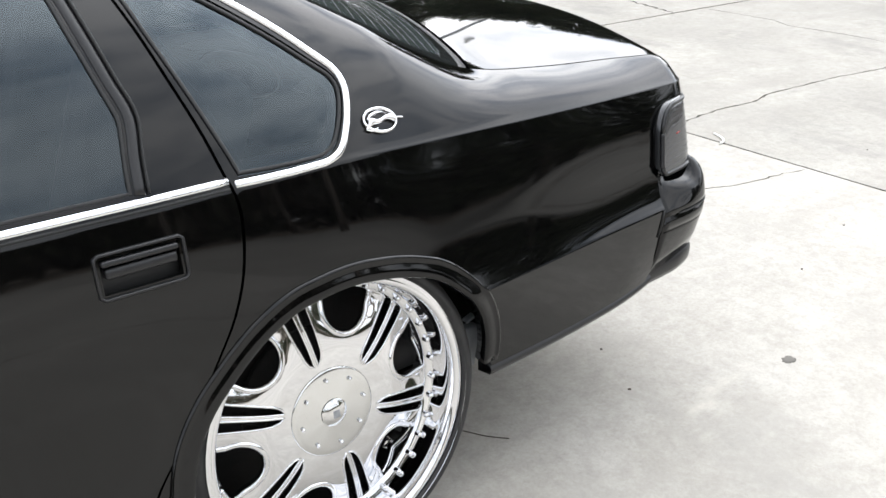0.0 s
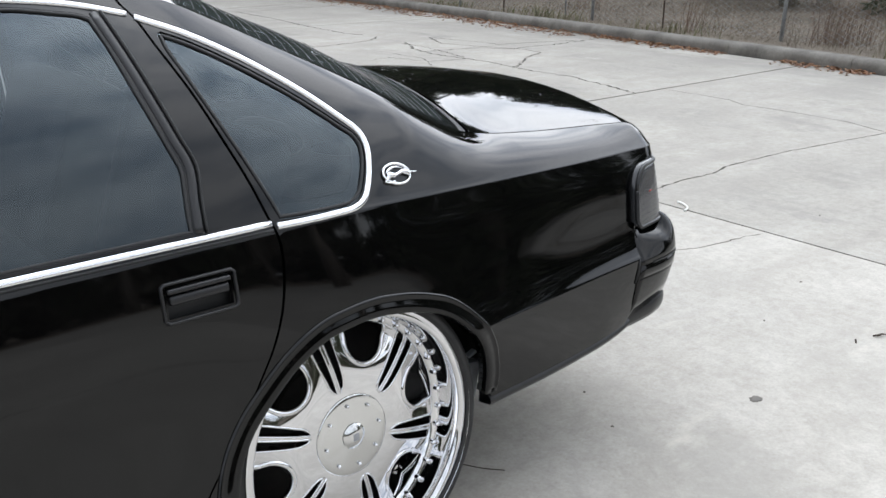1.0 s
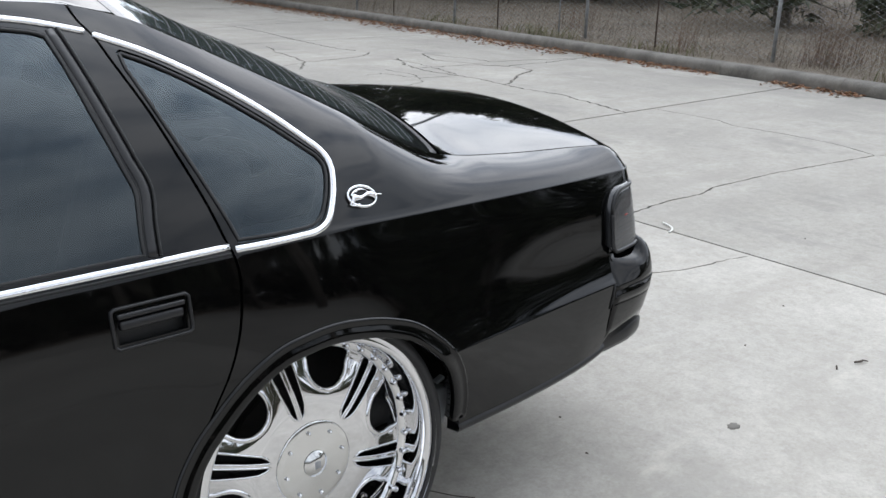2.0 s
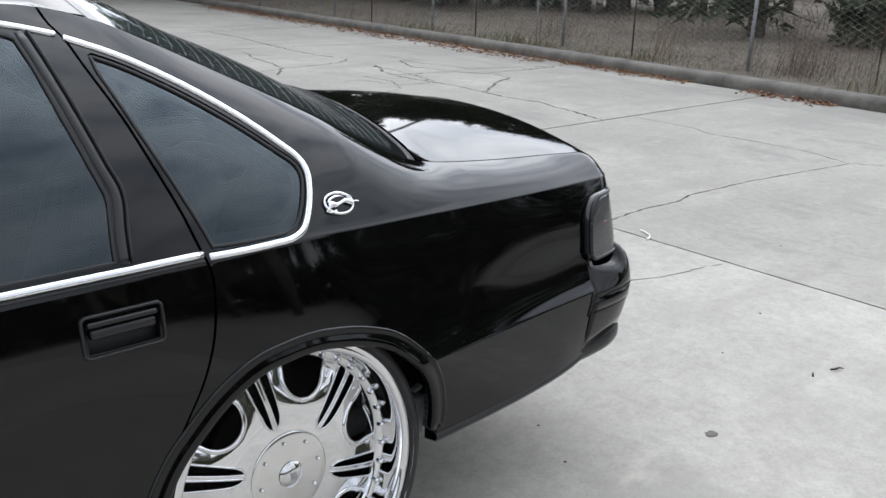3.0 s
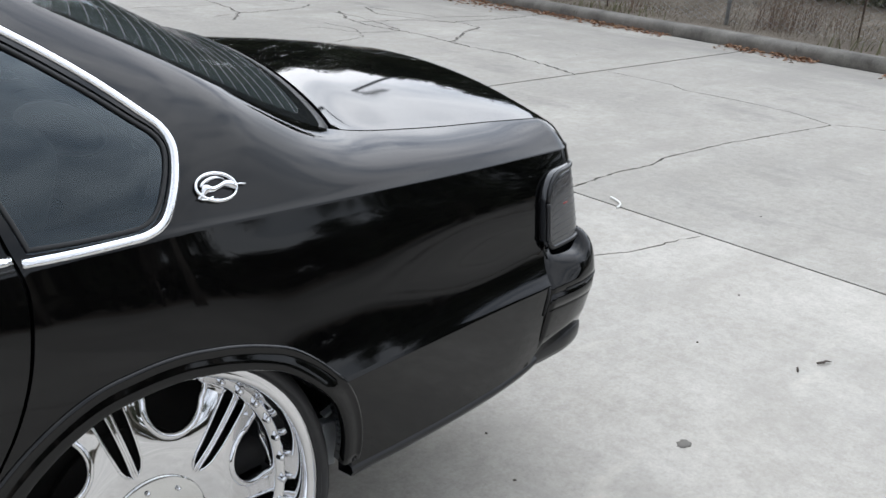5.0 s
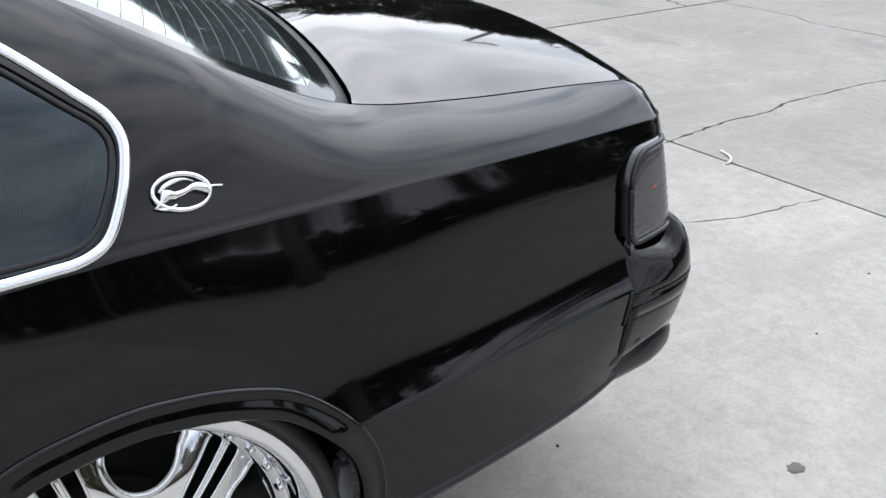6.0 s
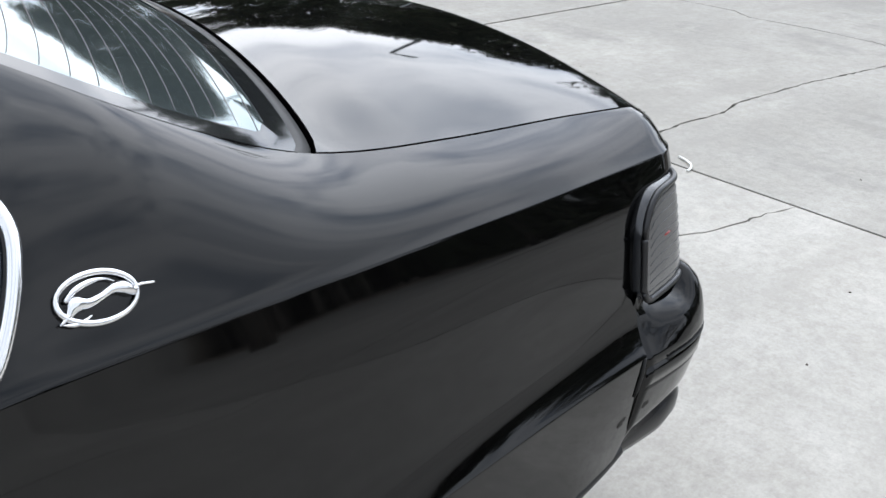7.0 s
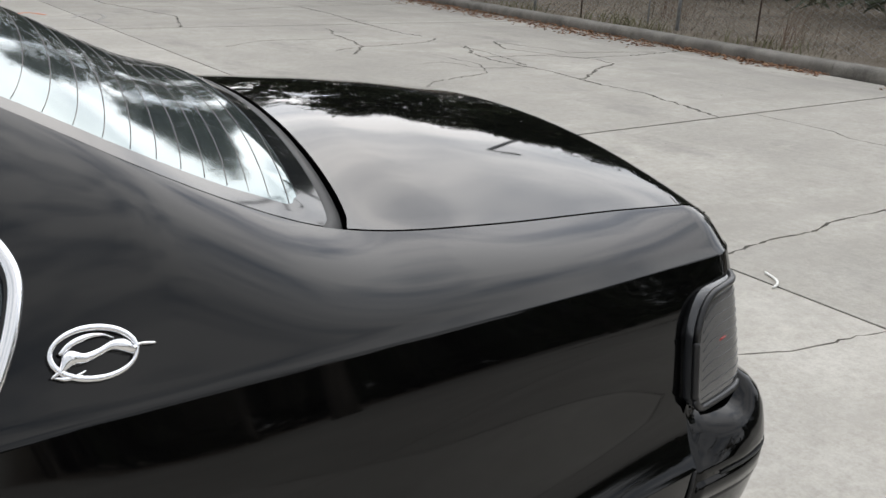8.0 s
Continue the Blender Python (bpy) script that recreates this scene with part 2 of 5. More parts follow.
def tube(path, radius, n=8, closed=False, bm=None, cap=True):
    """A tube along points; radius is a number or one number a point."""
    bm = bm or bmesh.new()
    pts = [Vector(p) for p in path]
    rad = radius if isinstance(radius, (list, tuple)) else [radius] * len(pts)
    rings, side = [], None
    for i, p in enumerate(pts):
        a = pts[i - 1] if i or closed else p
        b = pts[(i + 1) % len(pts)] if i < len(pts) - 1 or closed else p
        d = (b - a).normalized()
        if side is None:
            side = d.orthogonal().normalized()
        side = (side - d * side.dot(d)).normalized()
        up = d.cross(side)
        rings.append([bm.verts.new(p + (side * math.cos(2 * math.pi * k / n) + up * math.sin(2 * math.pi * k / n)) * rad[i]) for k in range(n)])
    for i in range(len(rings) if closed else len(rings) - 1):
        p, q = rings[i], rings[(i + 1) % len(rings)]
        for k in range(n):
            bm.faces.new((p[k], p[(k + 1) % n], q[(k + 1) % n], q[k]))
    if cap and not closed:
        bm.faces.new(rings[0][::-1])
        bm.faces.new(rings[-1])
    return bm


def loft(rows, closed=False):
    """A sheet through rows of points; closed joins each row's end to its start."""
    bm = bmesh.new()
    vs = [[bm.verts.new(p) for p in row] for row in rows]
    k = len(rows[0])
    for p, q in zip(vs, vs[1:]):
        for j in range(k if closed else k - 1):
            bm.faces.new((p[j], p[(j + 1) % k], q[(j + 1) % k], q[j]))
    return bm


def spline(points, n):
    """n points evenly spaced by parameter along a smooth curve through the points."""
    P = np.array(points, float)
    d = np.r_[0, np.cumsum(np.sqrt(((P[1:] - P[:-1]) ** 2).sum(1)) ** 0.5 + 1e-9)]
    T = np.gradient(P, d, axis=0)
    out = []
    for s in np.linspace(0, d[-1], n):
        i = min(max(int(np.searchsorted(d, s)) - 1, 0), len(P) - 2)
        h = d[i + 1] - d[i]
        u = (s - d[i]) / h
        out.append((2 * u**3 - 3 * u**2 + 1) * P[i] + (u**3 - 2 * u**2 + u) * h * T[i] + (-2 * u**3 + 3 * u**2) * P[i + 1] + (u**3 - u**2) * h * T[i + 1])
    return [tuple(p) for p in out]


def curve_of(xs, ys):
    """A smooth function through the given values (monotone cubic), level beyond them."""
    xs, ys = np.array(xs, float), np.array(ys, float)
    h, s = np.diff(xs), np.diff(ys) / np.diff(xs)
    m = np.r_[s[0], [0 if a * b <= 0 else 2 * a * b / (a + b) for a, b in zip(s, s[1:])], s[-1]]

    def f(x):
        if x <= xs[0]:
            return float(ys[0] + m[0] * (x - xs[0]))
        if x >= xs[-1]:
            return float(ys[-1] + m[-1] * (x - xs[-1]))
        i = int(np.searchsorted(xs, x, "right")) - 1
        u = (x - xs[i]) / h[i]
        return float((2 * u**3 - 3 * u**2 + 1) * ys[i] + (u**3 - 2 * u**2 + u) * h[i] * m[i] + (-2 * u**3 + 3 * u**2) * ys[i + 1] + (u**3 - u**2) * h[i] * m[i + 1])

    return f


def dense(loop, step):
    out = []
    for a, b in zip(loop, loop[1:] + loop[:1]):
        k = max(1, int(math.hypot(b[0] - a[0], (b[1] - a[1])) / step))
        out += [(a[0] + (b[0] - a[0]) * i / k, a[1] + (b[1] - a[1]) * i / k) for i in range(k)]
    return out


def inside(P, loop):
    """Which of the points P lie inside the closed loop."""
    L = np.array(loop)
    x, y = P[:, :1], P[:, 1:]
    x0, y0 = L[:, 0], L[:, 1]
    x1, y1 = np.roll(x0, -1), np.roll(y0, -1)
    cross = (y0 > y) != (y1 > y)
    with np.errstate(divide="ignore", invalid="ignore"):
        xi = x0 + (y - y0) * (x1 - x0) / (y1 - y0)
    return (np.where(cross, x < xi, False).sum(1) % 2) == 1


def clear_of(P, loop, gap):
    L = np.array(loop)
    return np.array([((L - p) ** 2).sum(1).min() > gap * gap for p in P]) if len(P) else np.zeros(0, bool)


def sheet(name, mat, parent, outer, holes, fn, grid, gap, depth, outward, label="", mirror=None, eps=(0.004, 0.008)):
    """A curved panel: the region inside outer and outside the holes, of a surface fn(a, b), with its edges turned in by depth."""
    from mathutils.geometry import delaunay_2d_cdt
    G = np.array(grid, float)
    keep = inside(G, outer)
    for h in holes:
        keep &= ~inside(G, h)
    G = G[keep]
    for h in [outer] + holes:
        G = G[clear_of(G, h, gap)]
    pts, edges = [], []
    for h in [outer] + holes:
        n0 = len(pts)
        pts += h
        edges += [(n0 + i, n0 + (i + 1) % len(h)) for i in range(len(h))]
    pts += [tuple(p) for p in G]
    V, _, F, _, _, _ = delaunay_2d_cdt([Vector(p) for p in pts], edges, [], 0, 1e-6)
    V2 = np.array([tuple(v) for v in V])
    cen = np.array([V2[list(f)].mean(0) for f in F])
    ok = inside(cen, outer)
    for h in holes:
        ok &= ~inside(cen, h)
    F = [list(f) for f, k in zip(F, ok) if k]
    ea, eb = eps
    pos, nor = [], []
    for a, b in V2:
        p = Vector(fn(a, b))
        n = (Vector(fn(a + ea, b)) - Vector(fn(a - ea, b))).cross(Vector(fn(a, b + eb)) - Vector(fn(a, b - eb)))
        n = n.normalized() if n.length > 1e-12 else Vector(outward(p))
        if n.dot(Vector(outward(p))) < 0:
            n = -n
        pos.append(p)
        nor.append(n)
    F = [f if (pos[f[1]] - pos[f[0]]).cross(pos[f[2]] - pos[f[0]]).dot(nor[f[0]] + nor[f[1]] + nor[f[2]]) > 0 else f[::-1] for f in F]
    count = {}
    for f in F:
        for i in range(3):
            e = (f[i], f[(i + 1) % 3])
            count[frozenset(e)] = None if frozenset(e) in count else e
    rim = [e for e in count.values() if e]
    back = {}
    for e in rim:
        for v in e:
            if v not in back:
                back[v] = len(pos)
                pos.append(pos[v].copy())
                pos.append(pos[v] - nor[v] * depth)
                nor += [Vector((0, 0, 0))] * 2
    for a, b in rim:
        F.append([back[b], back[a], back[a] + 1, back[b] + 1])
    if mirror is not None:
        pos = [Vector((p.x, 2 * mirror - p.y, p.z)) for p in pos]
        nor = [Vector((n.x, -n.y, n.z)) for n in nor]
        F = [f[::-1] for f in F]
    me = bpy.data.meshes.new(name)
    me.from_pydata([tuple(p) for p in pos], [], F)
    me.shade_smooth()
    me.normals_split_custom_set_from_vertices([tuple(n) for n in nor])
    return from_mesh(name, me, mat, parent, label, False)


import functools

# ---- the car: x runs to its tail, its flank faces -y ----
MID = 0.95          # the car's middle plane
AXLE = (0.0, 0.391)  # rear axle, x and z
ARCH = (0.022, 0.393)
FRONT = -2.84       # front axle
shoulder_y = curve_of([-3.75, -3.3, -2.4, -0.4, 0.0, 0.3, 0.6, 0.9, 1.26], [0.20, 0.135, 0.102, 0.102, 0.110, 0.133, 0.148, 0.161, 0.180])
shoulder_z = curve_of([-3.75, -2.4, -0.4, 0.05, 0.3, 0.6, 0.9, 1.26], [0.80, 0.93, 0.969, 0.971, 0.961, 0.951, 0.944, 0.940])
waist_y = curve_of([-3.75, -3.2, -2.4, -0.5, -0.1, 0.25, 0.5, 0.9, 1.12, 1.3], [0.12, 0.05, -0.004, -0.004, 0.002, 0.018, 0.034, 0.056, 0.061, 0.084])
foot_y = curve_of([-3.75, -3.2, -2.4, -0.5, -0.1, 0.2, 0.5, 0.9, 1.12, 1.3], [0.158, 0.088, 0.043, 0.043, 0.048, 0.048, 0.048, 0.058, 0.080, 0.113])
waist_z = curve_of([-3.75, -0.55, -0.15, 0.3, 0.7, 1.1], [0.41, 0.41, 0.52, 0.604, 0.608, 0.617])
bottom_z = curve_of([-3.75, -0.45, -0.2, 0.38, 0.72, 1.02, 1.17, 1.3], [0.30, 0.305, 0.34, 0.372, 0.380, 0.398, 0.425, 0.45])
EDGE_X = [-3.75, -2.45, -2.3, -1.62, -0.9, -0.40, -0.24, -0.12, 0.0, 0.18, 0.30, 0.40, 0.50, 0.58, 0.66, 0.76, 0.9, 1.05, 1.22]
edge_y_raw = curve_of(EDGE_X, [0.26, 0.20, 0.23, 0.50, 0.512, 0.510, 0.490, 0.452, 0.412, 0.345, 0.306, 0.300, 0.301, 0.302, 0.298, 0.296, 0.296, 0.292, 0.272])
edge_z_raw = curve_of(EDGE_X, [0.86, 0.985, 1.03, 1.445, 1.475, 1.462, 1.432, 1.380, 1.321, 1.230, 1.165, 1.115, 1.072, 1.050, 1.038, 1.029, 1.018, 1.011, 1.005])


def softened(curve):
    """A curve with its bends eased along the pillar's sweep into the deck."""
    @functools.lru_cache(None)
    def fn(x):
        w = 0.05 * min(1.0, max(0.0, (x - 0.15) / 0.25)) * min(1.0, max(0.0, (1.25 - x) / 0.25))
        return curve(x) if w < 1e-6 else sum(k * curve(x + w * d) for d, k in ((-1, 1), (-0.6, 2), (-0.3, 3), (0, 3), (0.3, 3), (0.6, 2), (1, 1))) / 15
    return fn


edge_y, edge_z = softened(edge_y_raw), softened(edge_z_raw)
sail_y = curve_of([-2.4, 0.1, 0.45, 0.8, 1.26], [0.52, 0.51, 0.545, 0.64, 0.70])


def corner(x):
    """How far the flank has turned in towards the tail."""
    d = min(max(0.0, x - 1.235), 0.098)
    return 0.10 - math.sqrt(0.10**2 - d * d)


side_shape = curve_of([0, 0.06, 0.12, 0.2, 0.3, 0.4, 0.5, 0.65, 0.8, 0.88, 0.94, 1.0], [0, 0.080, 0.155, 0.243, 0.322, 0.386, 0.442, 0.524, 0.630, 0.718, 0.830, 1.0])
door_shape = curve_of([0, 0.06, 0.12, 0.2, 0.3, 0.4, 0.5, 0.65, 0.8, 0.9, 1.0], [0, 0.064, 0.128, 0.208, 0.296, 0.378, 0.456, 0.576, 0.722, 0.842, 0.98])


def flare(x, z):
    """How far the flank swells out over a wheel."""
    best = 0.0
    for cx in (ARCH[0], ARCH[0] + FRONT):
        if abs(x - cx) < 0.62:
            r = math.hypot(x - cx, z - ARCH[1])
            best = 0.0015 * math.exp(-((r - 0.36) / 0.12) ** 2) * min(1.0, max(0.0, (z - 0.55) / 0.17))
    return best


def flank(x, b):
    """The car's near side: b runs 0..1 from the sill to the lower crease, 1..2 up to the shoulder, 2..3 up to roof, glass or deck."""
    turn = corner(x)
    zs, ys, zl, yl = shoulder_z(x), shoulder_y(x), waist_z(x), waist_y(x)
    if b <= 1:
        zb = bottom_z(x)
        s = 1 - b
        return (x, yl + (foot_y(x) - yl) * (0.3 * s + 0.7 * s * s) + turn, zl + (zb - zl) * s)
    if b <= 2:
        s = 2 - b
        z = zs + (zl - zs) * s
        plain = min(1.0, max(0.0, (x - 0.45) / 0.60))
        plain = 1.0 - plain * plain * (3 - 2 * plain)
        ridge = 0.0024 * min(1.0, max(0.0, (x + 0.40) / 0.3)) * math.exp(-(zs - z) / 0.06)
        return (x, ys + (yl - ys) * (side_shape(s) * (1 - plain) + door_shape(s) * plain) + turn - flare(x, z) - ridge, z)
    v = b - 2
    ye, ze = edge_y(x), edge_z(x)
    L = math.hypot(ye - ys, ze - zs)
    dy = sail_y(x)
    p1 = (ys + 0.42 * L * dy, zs + 0.42 * L * math.sqrt(1 - dy * dy))
    ey = 0.80 if x < -0.3 else 0.80 + 0.16 * min(1.0, (x + 0.3) / 1.0)
    p2 = (ye - 0.28 * L * ey, ze - 0.28 * L * math.sqrt(1 - ey * ey))
    c = ((1 - v) ** 3, 3 * v * (1 - v) ** 2, 3 * v * v * (1 - v), v**3)
    y = c[0] * ys + c[1] * p1[0] + c[2] * p2[0] + c[3] * ye
    z = c[0] * zs + c[1] * p1[1] + c[2] * p2[1] + c[3] * ze
    y -= 0.0024 * min(1.0, max(0.0, (x + 0.40) / 0.3)) * max(0.0, 1 - v * L / 0.017) ** 2
    d = max(0.0, x - 1.245)
    return (x, y + turn * (1 - 0.6 * v), z - (0.4 + 5.0 * v) * d * d)


def level(x, z):
    """The b of the flank at x and height z."""
    zs, zl = shoulder_z(x), waist_z(x)
    if z <= zl:
        return (z - bottom_z(x)) / (zl - bottom_z(x))
    if z <= zs:
        return 1 + (z - zl) / (zs - zl)
    lo, hi = 2.0, 3.0
    for _ in range(26):
        mid = (lo + hi) / 2
        lo, hi = (mid, hi) if flank(x, mid)[2] < z else (lo, mid)
    return lo


def on_flank(x, z, proud=0.0):
    """The point of the flank at x and z, moved out by proud; and the flank's outward normal there."""
    b = level(x, z)
    p = Vector(flank(x, b))
    n = (Vector(flank(x + 0.004, b)) - Vector(flank(x - 0.004, b))).cross(Vector(flank(x, b + 0.012)) - Vector(flank(x, b - 0.012))).normalized()
    n = n if n.y < 0 else -n
    return p + n * proud, n


deck_crown = curve_of([-2.4, 0.45, 0.66, 0.88, 1.05, 1.25], [0.095, 0.108, 0.114, 0.116, 0.108, 0.087])


def crown(x):
    return 0.06 if x < -2.4 else deck_crown(x)


def seal_x(u):
    return 0.547 + 0.100 * max(0.0, 1 - (2 * u - 1) ** 2) ** 0.62


def top(x, u):
    """The car's upper skin from its near edge (u 0) to its far edge (u 1): hood, screen, roof, rear glass, deck."""
    y0, z0 = edge_y(x), edge_z(x)
    k = max(0.0, 1 - (2 * u - 1) ** 2)
    end = 1.245 + 0.065 * k
    d = max(0.0, x - end)
    z0 += (edge_z_raw(x) - z0) * min(1.0, 4 * u * (1 - u) * 1.6)
    # the rear glass wraps round at its sides
    wrap = min(1.0, max(0.0, (x - 0.02) / 0.32))
    wrap = wrap * wrap * (3 - 2 * wrap) * min(1.0, max(0.0, (seal_x(u) + 0.006 - x) / 0.07))
    z0 += wrap * (0.036 * (1 - math.exp(-u / 0.16)) * (1 - math.exp(-(1 - u) / 0.16)) - 0.008 * k)
    return (x, y0 + (2 * MID - 2 * y0) * u, z0 + crown(x) * (0.8 * k + 0.2 * k * k * (1.5 - 0.5 * k)) - 5.4 * d * d)


def lattice(x0, x1, dx, rows):
    return [(x0 + dx * i, b) for i in range(int((x1 - x0) / dx) + 1) for b in rows]


def bs(points):
    """Points given as x and height, in the flank's own terms."""
    return [(x, level(x, z)) for x, z in points]


def away(p):
    return Vector((0, p.y - MID, 0.35 * (p.z - 0.7))) if abs(p.y - MID) > 0.1 else Vector((0, 0, 1))


def up(p):
    return Vector((0.05, 0, 1))


ROWS_SIDE = [0.02, 0.25, 0.5, 0.72, 0.86, 0.94, 0.98, 1.0, 1.02, 1.06, 1.12, 1.2, 1.3, 1.4, 1.5, 1.6, 1.7, 1.78, 1.85, 1.91, 1.95, 1.975, 1.99, 2.0, 2.008, 2.018, 2.03, 2.045, 2.065, 2.09]
ROWS_SAIL = [2.14, 2.2, 2.27, 2.34, 2.41, 2.48, 2.55, 2.62, 2.69, 2.76, 2.83, 2.89, 2.94, 2.98]
BELT = 0.980
GAP = 0.0035

# lines of the flank, as x and height
gap_upper = [(-0.345, 1.470), (-0.338, 1.428), (-0.320, 1.398), (-0.304, 1.345), (-0.270, 1.248), (-0.245, 1.160), (-0.219, 1.068), (-0.205, 1.0), (-0.199, 0.978)]
gap_lower = [(-0.191, 0.938), (-0.195, 0.880), (-0.211, 0.808), (-0.243, 0.735), (-0.288, 0.668), (-0.350, 0.582), (-0.405, 0.512), (-0.448, 0.462), (-0.485, 0.40)]
gap_line = spline(gap_upper, 26)[:-1] + spline([gap_upper[-1]] + gap_lower, 26)
quarter_glass = [(-0.176, 0.993), (-0.10, 0.989), (-0.02, 0.988), (0.018, 0.990), (0.048, 1.003), (0.073, 1.030), (0.098, 1.070), (0.108, 1.102), (0.099, 1.124),
                 (0.068, 1.150), (-0.004, 1.208), (-0.112, 1.282), (-0.225, 1.344), (-0.283, 1.367)]


def inset_loop(loop, d):
    """The closed loop of flank points moved towards its own inside by d metres."""
    P = np.array(loop)
    a, b = np.roll(P, 1, 0), np.roll(P, -1, 0)
    t = b - a
    t /= np.linalg.norm(t, axis=1)[:, None] + 1e-9
    n = np.stack([-t[:, 1], t[:, 0]], 1)
    area = 0.5 * (P[:, 0] * np.roll(P[:, 1], -1) - np.roll(P[:, 0], -1) * P[:, 1]).sum()
    return [tuple(p) for p in P + n * d * (1 if area > 0 else -1)]


def even_loop(loop, n):
    P = np.array(loop + loop[:1])
    d = np.r_[0, np.cumsum(np.linalg.norm(np.diff(P, axis=0), axis=1))]
    s = np.linspace(0, d[-1], n, endpoint=False)
    return [(float(np.interp(v, d, P[:, 0])), float(np.interp(v, d, P[:, 1]))) for v in s]


QG = even_loop(spline(quarter_glass, 70) + [(-0.284, 1.335), (-0.249, 1.22), (-0.215, 1.12), (-0.186, 1.03)], 110)


# the wheel arch: flattened over the wheel, reaching further behind and ahead of it
arch_radius = curve_of([0, 10, 20, 30, 40, 50, 60, 70, 80, 90, 100, 110, 125, 140, 152, 165, 180], [0.400, 0.405, 0.406, 0.402, 0.393, 0.383, 0.368, 0.358, 0.353, 0.353, 0.355, 0.363, 0.372, 0.385, 0.405, 0.425, 0.440])


def arch_points(cx, wider, n, a0=0, a1=math.pi):
    turns = [a0 + (a1 - a0) * i / n for i in range(n + 1)]
    return [(cx + (arch_radius(math.degrees(a)) + wider) * math.cos(a), ARCH[1] + (arch_radius(math.degrees(a)) + wider) * math.sin(a)) for a in turns]


def sweep_on_flank(points, profile, closed=False, cap=False):
    """Sweeps a small section (out, across) along flank points given as x and height."""
    rows, n = [], len(points)
    base = [on_flank(x, z) for x, z in points]
    for i, (p, nn) in enumerate(base):
        a = base[i - 1][0] if i or closed else p
        b = base[(i + 1) % n][0] if i < n - 1 or closed else p
        d = (b - a).normalized()
        side = d.cross(nn).normalized()
        rows.append([p + nn * o + side * c for o, c in profile])
    if closed:
        rows.append(rows[0])
    bm = loft(rows, True)
    if not closed:
        bm.verts.ensure_lookup_table()
        k = len(profile)
        bm.faces.new(bm.verts[:k])
        bm.faces.new(bm.verts[-k:])
    bmesh.ops.recalc_face_normals(bm, faces=bm.faces[:])
    return bm


def half_round(w, h, n=6, sink=0.004):
    return [(-sink, -w / 2)] + [(h * math.sin(math.pi * i / n) ** 0.7, -w / 2 * math.cos(math.pi * i / n)) for i in range(n + 1)] + [(-sink, w / 2)]


def mirrored(bm):
    bm = bm.copy()
    bmesh.ops.transform(bm, matrix=Matrix.Translation((0, 2 * MID, 0)) @ Matrix.Diagonal((1, -1, 1, 1)), verts=bm.verts[:])
    bmesh.ops.reverse_faces(bm, faces=bm.faces[:])
    return bm


car = thing("car", "glossy black four-door sedan with tinted windows and big chrome wheels", "car")


def both(name, bm, mat, label="", parents=None):
    """A part on the near side and its mirror image on the far side."""
    far = mirrored(bm)
    a, b = parents or (car, car)
    return part(name, bm, mat, a, label), part(name, far, mat, b, label)


def both_sheets(name, mat, outer, holes, fn, grid, gap, depth, label="", parents=None, out=away):
    a, b = parents or (car, car)
    return (sheet(name, mat, a, outer, holes, fn, grid, gap, depth, out, label),
            sheet(name, mat, b, outer, holes, fn, grid, gap, depth, out, label, mirror=MID))


# quarter panel with C-pillar
tail_cut = [(1.062, 0.40), (1.080, 0.425), (1.094, 0.47), (1.102, 0.525), (1.102, 0.59), (1.105, 0.62), (1.112, 0.65), (1.116, 0.69), (1.110, 0.715), (1.109, 0.76), (1.112, 0.80), (1.118, 0.83), (1.129, 0.858), (1.149, 0.881), (1.185, 0.892), (1.25, 0.897), (1.332, 0.899)]
q_arch = [p for p in arch_points(ARCH[0], -0.003, 48)]
q_outer = [(a + GAP, level(a, z)) for a, z in gap_line]
q_outer += bs(q_arch[::-1])
q_outer += [(0.430 + 0.03 * i, 0.0) for i in range(20)] + bs(tail_cut)
q_outer += [(1.332, 2.0), (1.331, 2.5), (1.330, 3.0)] + [(1.31 - 0.025 * i, 3.0) for i in range(67)]
q_outer = dense(q_outer, 0.03)
quarters = both_sheets("quarter_panel", PAINT, q_outer, [bs(inset_loop(QG, -0.004))], flank, lattice(-0.50, 1.20, 0.017, ROWS_SIDE + ROWS_SAIL) + lattice(1.212, 1.33, 0.007, ROWS_SIDE + ROWS_SAIL), 0.006, 0.014)

# rear and front doors, front fender
d_rear = [(a - GAP, level(a, z)) for a, z in gap_line]
door_glass = [(-0.380, 1.000), (-0.372, 1.042), (-0.354, 1.114), (-0.366, 1.164), (-0.387, 1.261), (-0.404, 1.356), (-0.416, 1.404), (-0.440, 1.412), (-0.55, 1.426), (-0.75, 1.436), (-0.98, 1.438), (-1.03, 1.432), (-1.045, 1.40), (-1.06, 1.0), (-0.75, 0.999)]
DG = even_loop(door_glass, 120)
r_outer = d_rear + [(-0.447, 0.02)] + [(-0.47 - 0.03 * i, 0.02) for i in range(22)] + [(-1.115, 0.3), (-1.115, 1.0), (-1.11, 2.0), (-1.105, 3.0)] + [(-1.07 + 0.03 * i, 3.0) for i in range(23)]
r_outer = dense(r_outer, 0.03)
handle_hole = [(-0.466, 0.848), (-0.322, 0.848), (-0.322, 0.910), (-0.466, 0.910)]
doors = both_sheets("rear_door", PAINT, r_outer, [bs(DG), dense(bs(handle_hole), 0.03)], flank, lattice(-1.12, -0.18, 0.02, ROWS_SIDE + ROWS_SAIL), 0.010, 0.014)
f_outer = [(-1.122, 3.0), (-1.122, 2.0), (-1.122, 1.0), (-1.122, 0.02)] + [(-1.16 - 0.04 * i, 0.02) for i in range(25)] + [(-2.16, 1.0), (-2.16, 2.0), (-2.16, 2.3)] + [(-2.15 + 0.04 * i, 3.0) for i in range(26)]
